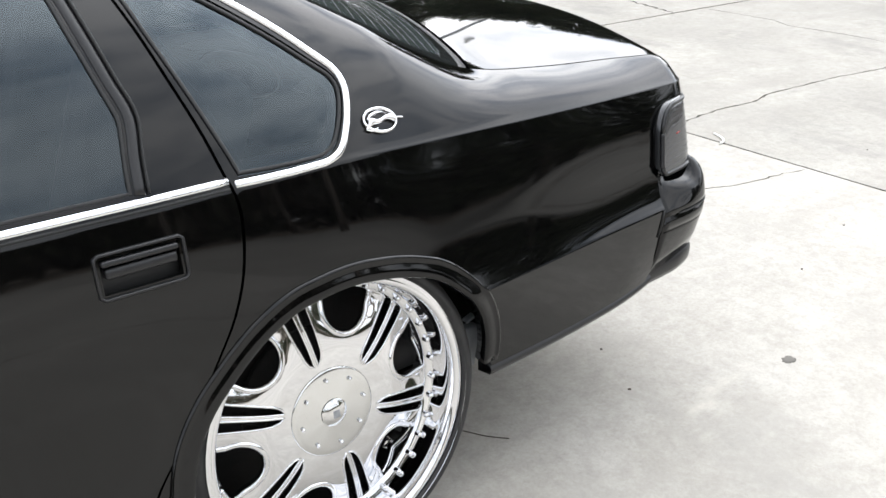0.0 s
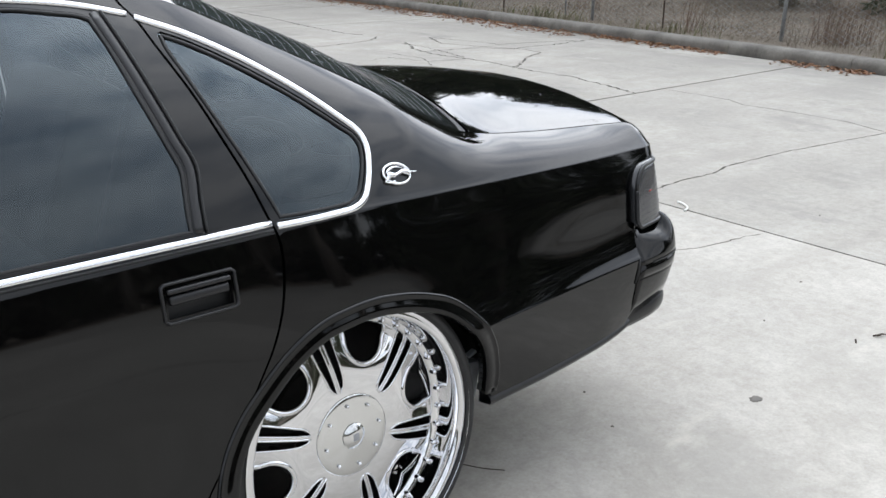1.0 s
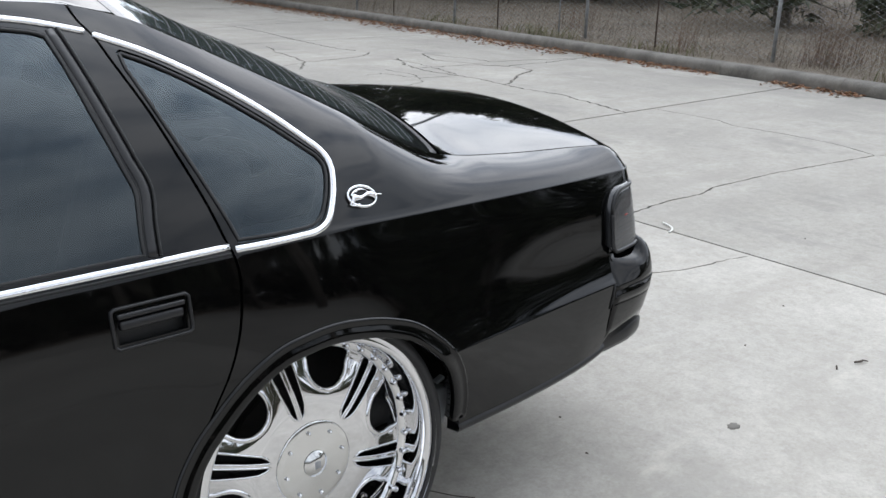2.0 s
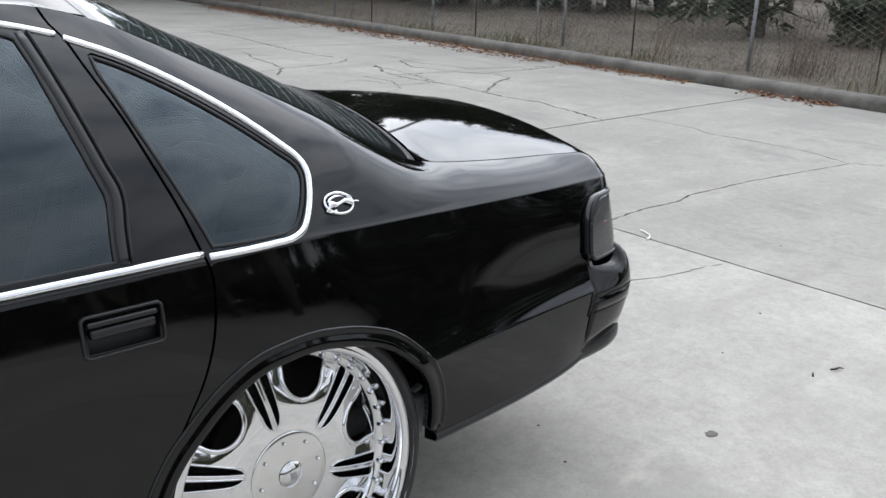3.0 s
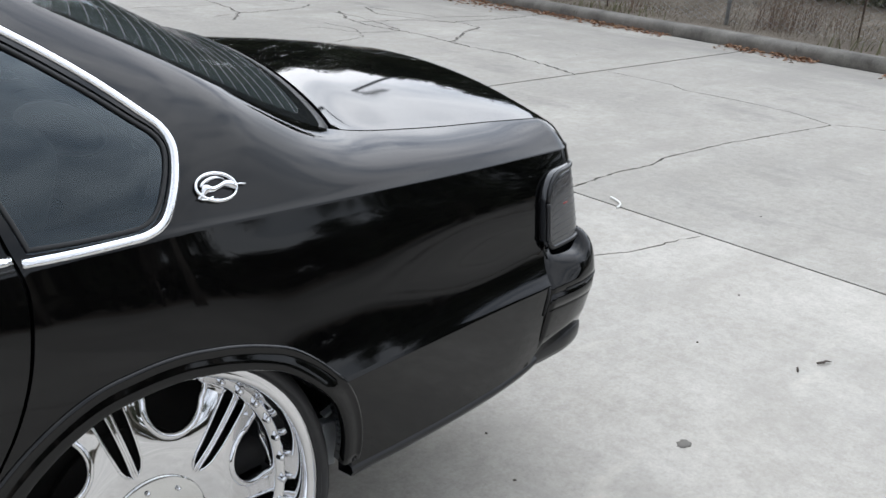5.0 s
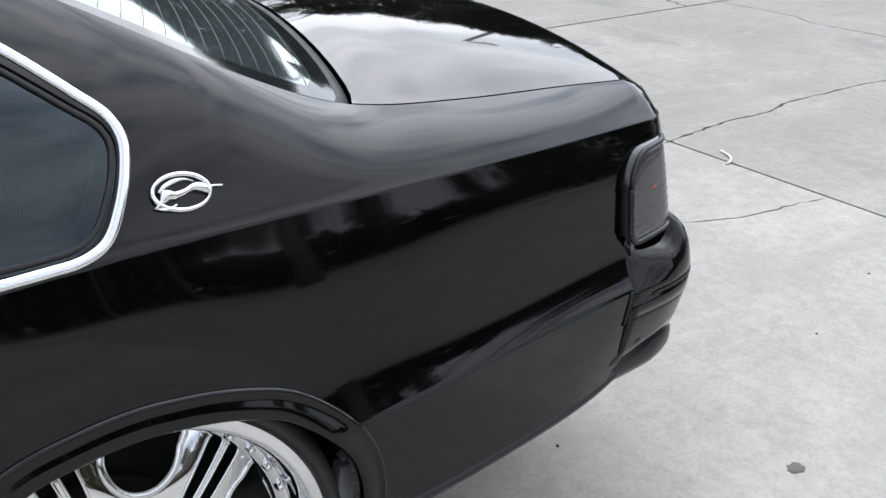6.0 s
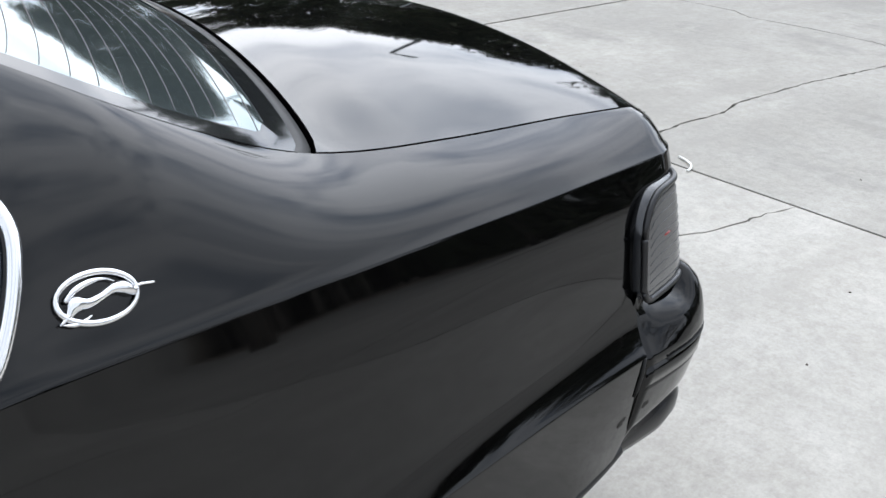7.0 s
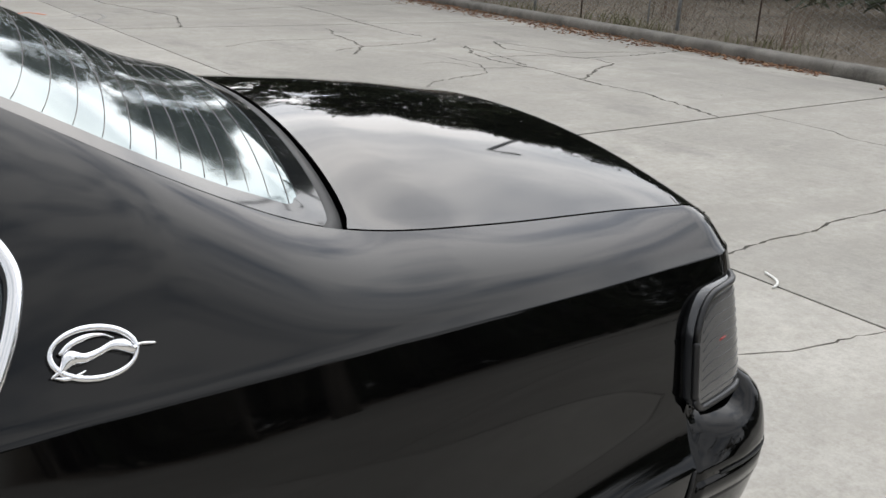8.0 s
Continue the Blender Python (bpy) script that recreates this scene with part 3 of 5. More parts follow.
FG = [(-1.20, 1.0), (-1.19, 1.40), (-1.22, 1.432), (-1.55, 1.40), (-1.70, 1.33), (-2.02, 1.12), (-2.08, 1.05), (-2.08, 0.99)]
FG = even_loop(FG, 90)
fronts = both_sheets("front_door", PAINT, dense(f_outer, 0.04), [bs(FG)], flank, lattice(-2.2, -1.1, 0.03, ROWS_SIDE[::2] + ROWS_SAIL[::2]), 0.014, 0.014)
n_outer = [(-2.168, 2.3), (-2.168, 2.0), (-2.168, 1.0), (-2.168, 0.0), (-2.40, 0.0)] + [(x + FRONT - ARCH[0], level(x + FRONT, z)) for x, z in arch_points(ARCH[0], 0.0, 40)] + [(-3.30, 0.0), (-3.62, 0.0), (-3.66, 1.0), (-3.68, 2.0), (-3.68, 3.0)]
n_outer += [(-3.6 + 0.06 * i, 3.0) for i in range(24)]
fenders = both_sheets("front_fender", PAINT, dense(n_outer, 0.04), [], flank, lattice(-3.7, -2.1, 0.03, ROWS_SIDE[::2] + ROWS_SAIL[::2]), 0.014, 0.014)

# glass of the doors and quarters, set in a little
def set_in(depth):
    def fn(a, b):
        p = Vector(flank(a, b))
        n = (Vector(flank(a + 0.004, b)) - Vector(flank(a - 0.004, b))).cross(Vector(flank(a, b + 0.012)) - Vector(flank(a, b - 0.012))).normalized()
        return p + (n if n.y > 0 else -n) * depth
    return fn


GRID_GLASS = lattice(-2.2, 0.2, 0.03, ROWS_SAIL[::2] + [2.03, 2.08])
for loop, owners in ((QG, quarters), (DG, doors), (FG, fronts)):
    glass = bs(inset_loop(loop, -0.006))
    for pane in both_sheets("window_glass", GLASS, glass, [], set_in(0.004), GRID_GLASS, 0.012, 0.003, "dark blue-grey tinted side glass", owners):
        pane.visible_shadow = False
both_sheets("glass_border", TRIM, bs(inset_loop(QG, -0.004)), [dense(bs(even_loop(inset_loop(QG, 0.027), 60)), 0.05)], set_in(0.010), GRID_GLASS, 0.012, 0.002, "dark printed border of the glass", quarters)
for loop, owners in ((QG, quarters), (DG, doors)):
    both("window_seal", sweep_on_flank(inset_loop(loop, 0.003), half_round(0.007, 0.0008, 4, 0.010), True), SEAL, "", owners)
# upright trim behind the rear door's glass, with the small fixed pane
post_line = spline([(-0.408, 1.410), (-0.391, 1.333), (-0.372, 1.245), (-0.356, 1.170), (-0.344, 1.117), (-0.360, 1.05), (-0.370, 0.997)], 30)
both("window_post", sweep_on_flank([(x + 0.004, z) for x, z in post_line], half_round(0.021, 0.005, 6)), TRIM, "satin black window post", doors)
both("window_post_edge", sweep_on_flank([(x + 0.019, z) for x, z in post_line], half_round(0.007, 0.008, 4)), SEAL, "", doors)
for loop in ([(-0.327, 1.098), (-0.316, 1.05), (-0.312, 1.0), (-0.348, 0.998), (-0.338, 1.05)],):
    both_sheets("filler_panel", PAINT, dense(bs(even_loop(loop, 40)), 0.05), [], lambda a, b: set_in(-0.003)(a, b), GRID_GLASS, 0.01, 0.004, "", doors)

# bright window mouldings
belt_rear = [(x, BELT + 0.006) for x in np.linspace(-1.10, -0.203, 40)]
both("bright_moulding", sweep_on_flank(belt_rear, half_round(0.016, 0.006)), BRIGHT, "polished bright belt moulding", doors)
belt_front = [(x, BELT) for x in np.linspace(-2.10, -1.128, 30)]
both("bright_moulding", sweep_on_flank(belt_front, half_round(0.016, 0.006)), BRIGHT, "", fronts)
loop_line = spline([(-0.190, 0.979), (-0.114, 0.977), (-0.025, 0.977), (0.022, 0.979), (0.057, 0.991), (0.086, 1.023), (0.112, 1.068), (0.122, 1.103), (0.113, 1.131), (0.082, 1.161), (0.005, 1.226), (-0.106, 1.300), (-0.220, 1.360), (-0.320, 1.398)], 90)
both("bright_moulding", sweep_on_flank(loop_line, half_round(0.016, 0.006)), BRIGHT, "", quarters)
roof_rear = spline([(-0.335, 1.405), (-0.443, 1.427), (-0.549, 1.438), (-0.8, 1.448), (-1.10, 1.449)], 40)
both("bright_moulding", sweep_on_flank(roof_rear, half_round(0.015, 0.006)), BRIGHT, "", doors)
both("belt_shadow_strip", sweep_on_flank([(x, BELT - 0.0065) for x in np.linspace(-1.10, -0.203, 40)], half_round(0.006, 0.003, 4)), SEAL, "", doors)

# door handle: a recessed pull in a raised frame
def handle_box(x0, x1, z0, z1, out, deep, r):
    c = (Vector(on_flank(x0, z0)[0]) + Vector(on_flank(x1, z1)[0])) / 2
    n = on_flank((x0 + x1) / 2, (z0 + z1) / 2)[1]
    ax = Vector((1, 0, 0))
    az = n.cross(ax).normalized()
    az = az if az.z > 0 else -az
    m = Matrix((ax, az, n)).transposed().to_4x4()
    m.translation = c + n * (out - deep / 2)
    return rounded_box((x1 - x0, (z1 - z0) / max(0.5, abs(az.z)), deep), r, m, 3)


frame_line = even_loop([(-0.474, 0.846), (-0.470, 0.840), (-0.318, 0.840), (-0.313, 0.846), (-0.313, 0.912), (-0.318, 0.918), (-0.470, 0.918), (-0.474, 0.912)], 48)
both("handle_frame", sweep_on_flank(frame_line, half_round(0.0075, 0.006, 6), True), TRIM, "black raised handle frame", doors)
both("handle_cup", handle_box(-0.470, -0.318, 0.842, 0.914, -0.022, 0.012, 0.003), SEAL, "", doors)
both("handle_pull", handle_box(-0.460, -0.328, 0.874, 0.894, 0.006, 0.022, 0.006), TRIM, "black pull handle", doors)
both("handle_rib", handle_box(-0.464, -0.324, 0.897, 0.908, 0.009, 0.018, 0.004), TRIM, "", doors)

# wheel arch lips
arch_line = arch_points(ARCH[0], 0.0, 64, 0.0, math.pi - 0.03)
lip = [(-0.030, -0.025), (0.000, -0.026), (0.005, -0.023), (0.0065, -0.016), (0.0055, -0.004), (0.004, 0.004), (0.0035, 0.011), (0.0055, 0.015), (0.0065, 0.019), (0.0045, 0.023), (-0.003, 0.026)]
both("arch_lip", sweep_on_flank(arch_line, lip), PAINT, "black wheel-arch lip", quarters)
both("arch_lip", sweep_on_flank([(x + FRONT, z) for x, z in arch_line], lip), TRIM, "", fenders)

# sill skirt behind the wheel, under the body
skirt = [(0.430 + 0.67 * i / 26, 0.0) for i in range(27)]
rows = []
for x, _ in skirt:
    p = Vector(flank(x, 0.0))
    rows.append([p + Vector((0, 0.012, 0.012)), p + Vector((0, 0.018, -0.004)), p + Vector((0, 0.004, -0.008)), p + Vector((0, 0.000, -0.018)), p + Vector((0, 0.006, -0.030)), p + Vector((0, 0.05, -0.036)), p + Vector((0, 0.05, 0.012))])
skirt_bm = loft(rows, True)
bmesh.ops.recalc_face_normals(skirt_bm, faces=skirt_bm.faces[:])
both("sill_skirt", skirt_bm, TRIM, "satin black lower skirt", quarters)

# roof, rear glass, deck lid, windscreen, hood
US = [0.01, 0.03, 0.06, 0.1, 0.15, 0.2, 0.25, 0.3, 0.35, 0.4, 0.45, 0.5, 0.55, 0.6, 0.65, 0.7, 0.75, 0.8, 0.85, 0.9, 0.94, 0.97, 0.99]


def head_x(u):
    return -0.245 - 0.03 * (1 - (2 * u - 1) ** 2)


def line_u(fx, u0, u1, n=40):
    return [(fx(u0 + (u1 - u0) * i / n), u0 + (u1 - u0) * i / n) for i in range(n + 1)]


def shell(name, mat, outer, x0, x1, dx, depth=0.012, label="", fn=top, parent=car, holes=()):
    return sheet(name, mat, parent, outer, list(holes), fn, lattice(x0, x1, dx, US), 0.012, depth, up, label, eps=(0.004, 0.004))


roof_outer = line_u(head_x, 0, 1) + [(-1.6 + 0.05 * i, 1.0) for i in range(26)][::-1] + line_u(lambda u: -1.62 - 0.05 * (1 - (2 * u - 1) ** 2), 1, 0) + [(-1.6 + 0.05 * i, 0.0) for i in range(26)]
roof = shell("roof", PAINT, roof_outer, -1.7, -0.2, 0.05)


def below_top(d):
    return lambda a, b: (top(a, b)[0], top(a, b)[1], top(a, b)[2] - d)


g_side = [(-0.225 + 0.045 * i, 0.006) for i in range(17)]
glass_outer = line_u(lambda u: head_x(u) + 0.008, 0.006, 0.994) + [(x, 0.994) for x, _ in g_side] + line_u(lambda u: seal_x(u) - 0.020, 0.994, 0.006) + g_side[::-1]
film_outer = line_u(lambda u: head_x(u) + 0.05, 0.032, 0.968, 30) + [(x, 0.968) for x, _ in g_side[1:-2]]
film_outer += [(0.494, 0.966), (0.506, 0.962), (0.514, 0.953)] + line_u(lambda u: seal_x(u) - 0.060, 0.945, 0.055, 36)
film_outer += [(0.514, 0.047), (0.506, 0.038), (0.494, 0.034)] + [(x, 0.032) for x, _ in g_side[1:-2]][::-1]
rear_glass = shell("rear_window", FRIT, glass_outer, -0.25, 0.66, 0.03, 0.006, "steeply raked rear window with mirrored tint", below_top(0.003), car, [film_outer])
shell("mirrored_glass", FILM, film_outer, -0.25, 0.66, 0.03, 0.004, "silvery blue mirrored glass", below_top(0.0036), rear_glass)
shell("glass_backing", DARK, glass_outer, -0.25, 0.66, 0.06, 0.004, "", below_top(0.012), rear_glass)
for i in range(25):
    x0 = 0.478 - 0.0295 * i
    path = []
    for k in range(49):
        u = 0.036 + 0.928 * k / 48
        x = x0 + 0.118 * (1 - (2 * u - 1) ** 2) ** 0.85
        if head_x(u) + 0.055 < x < seal_x(u) - 0.062:
            p = top(x, u)
            path.append((p[0], p[1], p[2] - 0.0031))
    if len(path) > 8:
        part("heating_line", tube(path, 0.0005, 4), LINE, rear_glass)
seal_path = [Vector(top(seal_x(u) - 0.012, u)) + Vector((0, 0, -0.004)) for u in np.linspace(0.0, 1.0, 60)]
rows = []
for i, p in enumerate(seal_path):
    d = (seal_path[min(i + 1, 59)] - seal_path[max(i - 1, 0)]).normalized()
    s = d.cross(Vector((0, 0, 1))).normalized()
    rows.append([p + s * a + Vector((0, 0, h)) for a, h in ((-0.014, -0.02), (-0.012, 0.002), (-0.006, 0.0055), (0.002, 0.003), (0.012, -0.003), (0.015, -0.022))])
bm = loft(rows, True)
bmesh.ops.recalc_face_normals(bm, faces=bm.faces[:])
part("window_seal", bm, SEAL, rear_glass, "thick black rubber window seal")


def deck_end(u):
    return 1.325 + 0.055 * (1 - (2 * u - 1) ** 2)


deck_outer = line_u(lambda u: seal_x(u) + 0.012, 0.0035, 0.9965) + [(0.60 + 0.03 * i, 0.9965) for i in range(25)] + line_u(deck_end, 0.9965, 0.0035) + [(0.60 + 0.03 * i, 0.0035) for i in range(25)][::-1]
deck = shell("boot_lid", PAINT, deck_outer, 0.55, 1.40, 0.02, 0.016, "glossy black boot lid")
for name, mat, outer, x0, x1, fn in (
        ("windscreen", GLASS, line_u(lambda u: -1.64 - 0.05 * (1 - (2 * u - 1) ** 2), 0.02, 0.98) + line_u(lambda u: -2.30 - 0.18 * (1 - (2 * u - 1) ** 2), 0.98, 0.02), -2.5, -1.62, below_top(0.004)),
        ("hood", PAINT, line_u(lambda u: -2.40 - 0.12 * (1 - (2 * u - 1) ** 2), 0.004, 0.996) + line_u(lambda u: -3.66 - 0.10 * (1 - (2 * u - 1) ** 2), 0.996, 0.004), -3.8, -2.4, top)):
    shell(name, mat, dense(outer, 0.06), x0, x1, 0.06, 0.012, "", fn)

# tail panel under the boot lid, lamps and bumper
def tail_x(y):
    k = 1 - ((y - MID) / 0.77) ** 2
    return 1.318 + 0.058 * k


rows = []
for i in range(49):
    y = 0.235 + 1.43 * i / 48
    u = min(max((y - 0.276) / (2 * (MID - 0.276)), 0.0), 1.0)
    zt = top(deck_end(u), u)[2] if 0 < u < 1 else 0.94
    x = tail_x(y)
    rows.append([(x - 0.03, y, zt - 0.012), (x - 0.004, y, zt - 0.016), (x + 0.004, y, zt - 0.035), (x - 0.004, y, 0.90), (x - 0.02, y, 0.80), (x - 0.03, y, 0.64), (x - 0.2, y, 0.64)])
bm = loft(rows)
bmesh.ops.recalc_face_normals(bm, faces=bm.faces[:])
part("tail_panel", bm, PAINT, car, "black tail panel below the boot lid")

lamp_plan = [(1.116, 0.092), (1.160, 0.098), (1.212, 0.106), (1.266, 0.120), (1.303, 0.150), (1.322, 0.203), (1.331, 0.286), (1.336, 0.42), (1.338, 0.55)]
lamp_way = [Vector((x, y, 0)) for x, y in spline(lamp_plan, 120)]
lamp_far = np.r_[0, np.cumsum([(b - a).length for a, b in zip(lamp_way, lamp_way[1:])])]
LAMP_COLS = [0.0, 0.0008, 0.003, 0.007, 0.012, 0.018, 0.025, 0.034, 0.044, 0.056] + [0.07 + 0.012 * i for i in range(int((lamp_far[-1] - 0.07) / 0.012))]


def lamp_point(d, f, out, inset=0.0):
    """A point of the lamp: d metres round its plan from the leading edge, f 0..1 from its foot to its head."""
    at = Vector([float(np.interp(d, lamp_far, [p[k] for p in lamp_way])) for k in range(2)] + [0.0])
    fore = Vector([float(np.interp(d + 0.01, lamp_far, [p[k] for p in lamp_way])) for k in range(2)] + [0.0])
    back = Vector([float(np.interp(d - 0.01, lamp_far, [p[k] for p in lamp_way])) for k in range(2)] + [0.0])
    way = (fore - back).normalized()
    e = max(0.0, d - inset)

    def rounding(r):
        q = max(0.0, r - e)
        return r - math.sqrt(max(0.0, r * r - q * q))

    lo = 0.705 + rounding(0.024) + inset
    hi = 0.896 + 0.008 * min(1.0, d / 0.2) - rounding(0.070) - inset
    h = lo + (hi - lo) * f
    return at + Vector((way.y, -way.x, 0)) * (out - 0.20 * max(0.0, h - 0.70)) + Vector((0.12 * max(0.0, h - 0.74) * max(0.0, 1 - d / 0.2), 0, h))


rows = []
for d in LAMP_COLS:
    rows.append([lamp_point(d, 0, -0.05)] + [lamp_point(d, f, 0.0035 + 0.004 * (1 - (2 * f - 1) ** 4)) for f in np.linspace(0, 1, 13)] + [lamp_point(d, 1, -0.05)])
bm = loft(rows, True)
bm.verts.ensure_lookup_table()
bm.faces.new(bm.verts[:15])
bm.faces.new(bm.verts[-15:])
bmesh.ops.recalc_face_normals(bm, faces=bm.faces[:])
lamp_parts = both("tail_lamp", bm, LENS, "dark smoked tail lamp wrapping round the corner")
rim = [lamp_point(d, 0, 0.003, 0.003) for d in LAMP_COLS[::-1]] + [lamp_point(0.003, f, 0.003, 0.003) for f in np.linspace(0.1, 0.9, 9)] + [lamp_point(d, 1, 0.003, 0.003) for d in LAMP_COLS]
both("lamp_bezel", tube(rim, 0.0068, 8), TRIM, "black lamp bezel", lamp_parts)
for i in range(9):
    f = 0.12 + 0.095 * i
    both("lamp_rib", tube([lamp_point(d, f, 0.0035 + 0.004 * (1 - (2 * f - 1) ** 4)) for d in LAMP_COLS[5:]], 0.0009, 4), LENS_RIB, "", lamp_parts)
both("red_reflector", tube([lamp_point(d, 0.55, 0.0066) for d in (0.075, 0.085, 0.095, 0.105)], [0.0015, 0.0028, 0.0028, 0.0015], 8), RED, "small dim red reflector", lamp_parts)

bumper_plan = spline([(1.106, 0.053), (1.17, 0.050), (1.24, 0.052), (1.300, 0.067), (1.342, 0.098), (1.370, 0.155), (1.388, 0.25), (1.408, 0.42), (1.417, 0.68), (1.420, 0.95)], 44)
bumper_plan += [(x, 2 * MID - y) for x, y in bumper_plan[-2::-1]]


def bumper_sweep(profile, plan=None, ends=True):
    P = [Vector((x, y, 0)) for x, y in (plan or bumper_plan)]
    rows = []
    for i, p in enumerate(P):
        d = (P[min(i + 1, len(P) - 1)] - P[max(i - 1, 0)]).normalized()
        n = Vector((d.y, -d.x, 0))
        px = p.x if p.x > 0 else -2.48 - p.x
        lift = min(1.0, max(0.0, (px - 1.08) / 0.20))
        lift = 0.032 * lift * lift * (3 - 2 * lift)
        reach = min(1.0, 0.30 + (px - 1.10) / 0.12)
        rise = 0.058 * min(1.0, max(0.0, (px - 1.26) / 0.06))
        lean = max(0.0, 1 - max(0.0, px - 1.106) / 0.15) if p.x > 0 else 0.0
        side = 1.0 - min(1.0, max(0.0, (px - 1.115) / 0.12))
        side = side if p.x > 0 and p.y < MID and len(P) > 80 else 0.0
        rows.append([p + n * (o * (1 - side) - side * (on_flank(1.10, min(h, 0.72))[0].y - 0.049) if h > 0.605 and o > -0.13 and side else o * (reach if o < -0.03 and h > 0.6 else 1)) + Vector((-0.14 * lean * max(0.0, 0.585 - h), 0, h + rise * min(1.0, max(0.0, (h - 0.62) / 0.08)) + lift * min(1.0, max(0.16, (0.56 - h) / 0.08)))) for o, h in profile])
    bm = loft(rows, True)
    if ends:
        bm.verts.ensure_lookup_table()
        k = len(profile)
        bm.faces.new(bm.verts[:k])
        bm.faces.new(bm.verts[-k:])
    bmesh.ops.recalc_face_normals(bm, faces=bm.faces[:])
    return bm


bumper_profile = [(-0.14, 0.43), (-0.050, 0.408), (-0.030, 0.412), (-0.014, 0.465), (-0.004, 0.540), (-0.003, 0.548), (-0.006, 0.551), (0.0, 0.555), (0.001, 0.588), (-0.005, 0.591), (-0.005, 0.596), (0.001, 0.599),
                  (0.0, 0.614), (-0.004, 0.630), (-0.011, 0.646), (-0.023, 0.660), (-0.042, 0.671), (-0.070, 0.680), (-0.100, 0.690), (-0.115, 0.724), (-0.14, 0.724)]
bumper = part("rear_bumper", bumper_sweep(bumper_profile), PAINT, car, "black painted rear bumper")
lip_plan = [(x, y + (1 if y < MID else -1) * 0.022 * max(0.0, 1 - (x - 1.106) / 0.12)) for x, y in bumper_plan]
part("bumper_lip", bumper_sweep([(-0.12, 0.425), (-0.036, 0.425), (-0.027, 0.418), (-0.022, 0.405), (-0.023, 0.380), (-0.030, 0.362), (-0.12, 0.356)], lip_plan), TRIM, bumper, "satin black lower bumper lip")
part("bumper_moulding", bumper_sweep([(-0.004, 0.592), (0.0025, 0.5935), (0.0025, 0.5975), (-0.004, 0.599)], bumper_plan[3:-3]), SEAL, bumper)
gap_bar = [on_flank(x, z, 0.001)[0] for x, z in ((1.097, 0.616), (1.095, 0.585), (1.089, 0.555), (1.084, 0.537))]
both("bumper_gap", tube(gap_bar, [0.003, 0.004, 0.004, 0.002], 8), SEAL, "", (bumper, bumper))
bm = loft([[on_flank(x, z, -0.006)[0] for z in np.linspace(0.665, 0.90, 14)] for x in (1.094, 1.104, 1.114, 1.126)])
bmesh.ops.solidify(bm, geom=bm.faces[:], thickness=0.004)
bmesh.ops.recalc_face_normals(bm, faces=bm.faces[:])
both("lamp_surround", bm, PAINT)
front_plan = [(-2.48 - x, y) for x, y in bumper_plan]
part("front_bumper", bumper_sweep([(o, h - 0.03) for o, h in bumper_profile], front_plan[::-1]), PAINT, car)

rows = []
for i in range(33):
    y = 0.26 + 1.38 * i / 32
    k = 1 - ((y - MID) / 0.72) ** 2
    x = -3.64 - 0.09 * k
    rows.append([(x + 0.06, y, 0.84 + 0.05 * k), (x, y, 0.82 + 0.05 * k), (x - 0.02, y, 0.76), (x - 0.02, y, 0.60), (x + 0.02, y, 0.50), (x + 0.1, y, 0.48)])
bm = loft(rows)
bmesh.ops.recalc_face_normals(bm, faces=bm.faces[:])
part("front_panel", bm, PAINT, car)

# dark structure inside, so that gaps and openings are not see-through
for name, size, at in (("floor_pan", (4.6, 1.55, 0.08), (-1.25, MID, 0.40)), ("boot_well", (0.55, 1.60, 0.50), (0.82, MID, 0.66)), ("engine_bay", (1.25, 1.35, 0.45), (-2.95, MID, 0.62))):
    part(name, rounded_box(size, 0.03, Matrix.Translation(at)), DARK, car)
for sgn in (1, -1):
    for x in (ARCH[0], ARCH[0] + FRONT):
        m = Matrix.Translation((x, MID - sgn * 0.68, ARCH[1])) @ Matrix.Diagonal((1, sgn, 1, 1))
        part("wheel_well", lathe([(0.45, -0.175), (0.45, 0.16), (0.10, 0.17)], 40, False, 0.0, math.pi, m), DARK, car)
both("inner_bracket", rounded_box((0.05, 0.03, 0.11), 0.004, Matrix.Translation((0.418, 0.13, 0.40)) @ Matrix.Rotation(radians(8), 4, "Y")), GALV, "grey bracket behind the wheel")
both("inner_bolt", rounded_box((0.03, 0.02, 0.008), 0.002, Matrix.Translation((0.415, 0.12, 0.483)) @ Matrix.Rotation(radians(-20), 4, "Y")), GALV)

shelf = part("parcel_shelf", rounded_box((0.60, 1.16, 0.05), 0.02, Matrix.Translation((0.33, MID, 0.955))), CLOTH, car, "grey cloth parcel shelf")
for y in (0.62, 1.28):
    part("speaker", lathe([(0.0, -0.006), (0.05, -0.012), (0.082, -0.016), (0.09, -0.012), (0.094, 0.0)], 32, m=Matrix.Translation((0.36, y, 0.982)) @ Matrix.Rotation(radians(90), 4, "X")), LEATHER, shelf, "round black shelf speaker")


# seats
for y, w in ((0.52, 0.62), (1.38, 0.62)):
    for x, tilt in ((-0.22, 18), (-1.15, 16)):
        part("seat_back", rounded_box((0.17, w, 0.62), 0.06, Matrix.Translation((x, y, 0.86)) @ Matrix.Rotation(radians(tilt), 4, "Y"), 4), CLOTH, car)
        if x < -1:
            part("headrest", rounded_box((0.10, 0.28, 0.17), 0.045, Matrix.Translation((x + 0.10, y, 1.13)) @ Matrix.Rotation(radians(tilt), 4, "Y"), 4), LEATHER, car)
        part("seat_cushion", rounded_box((0.52, w, 0.16), 0.06, Matrix.Translation((x - 0.30, y, 0.60)), 4), CLOTH, car)
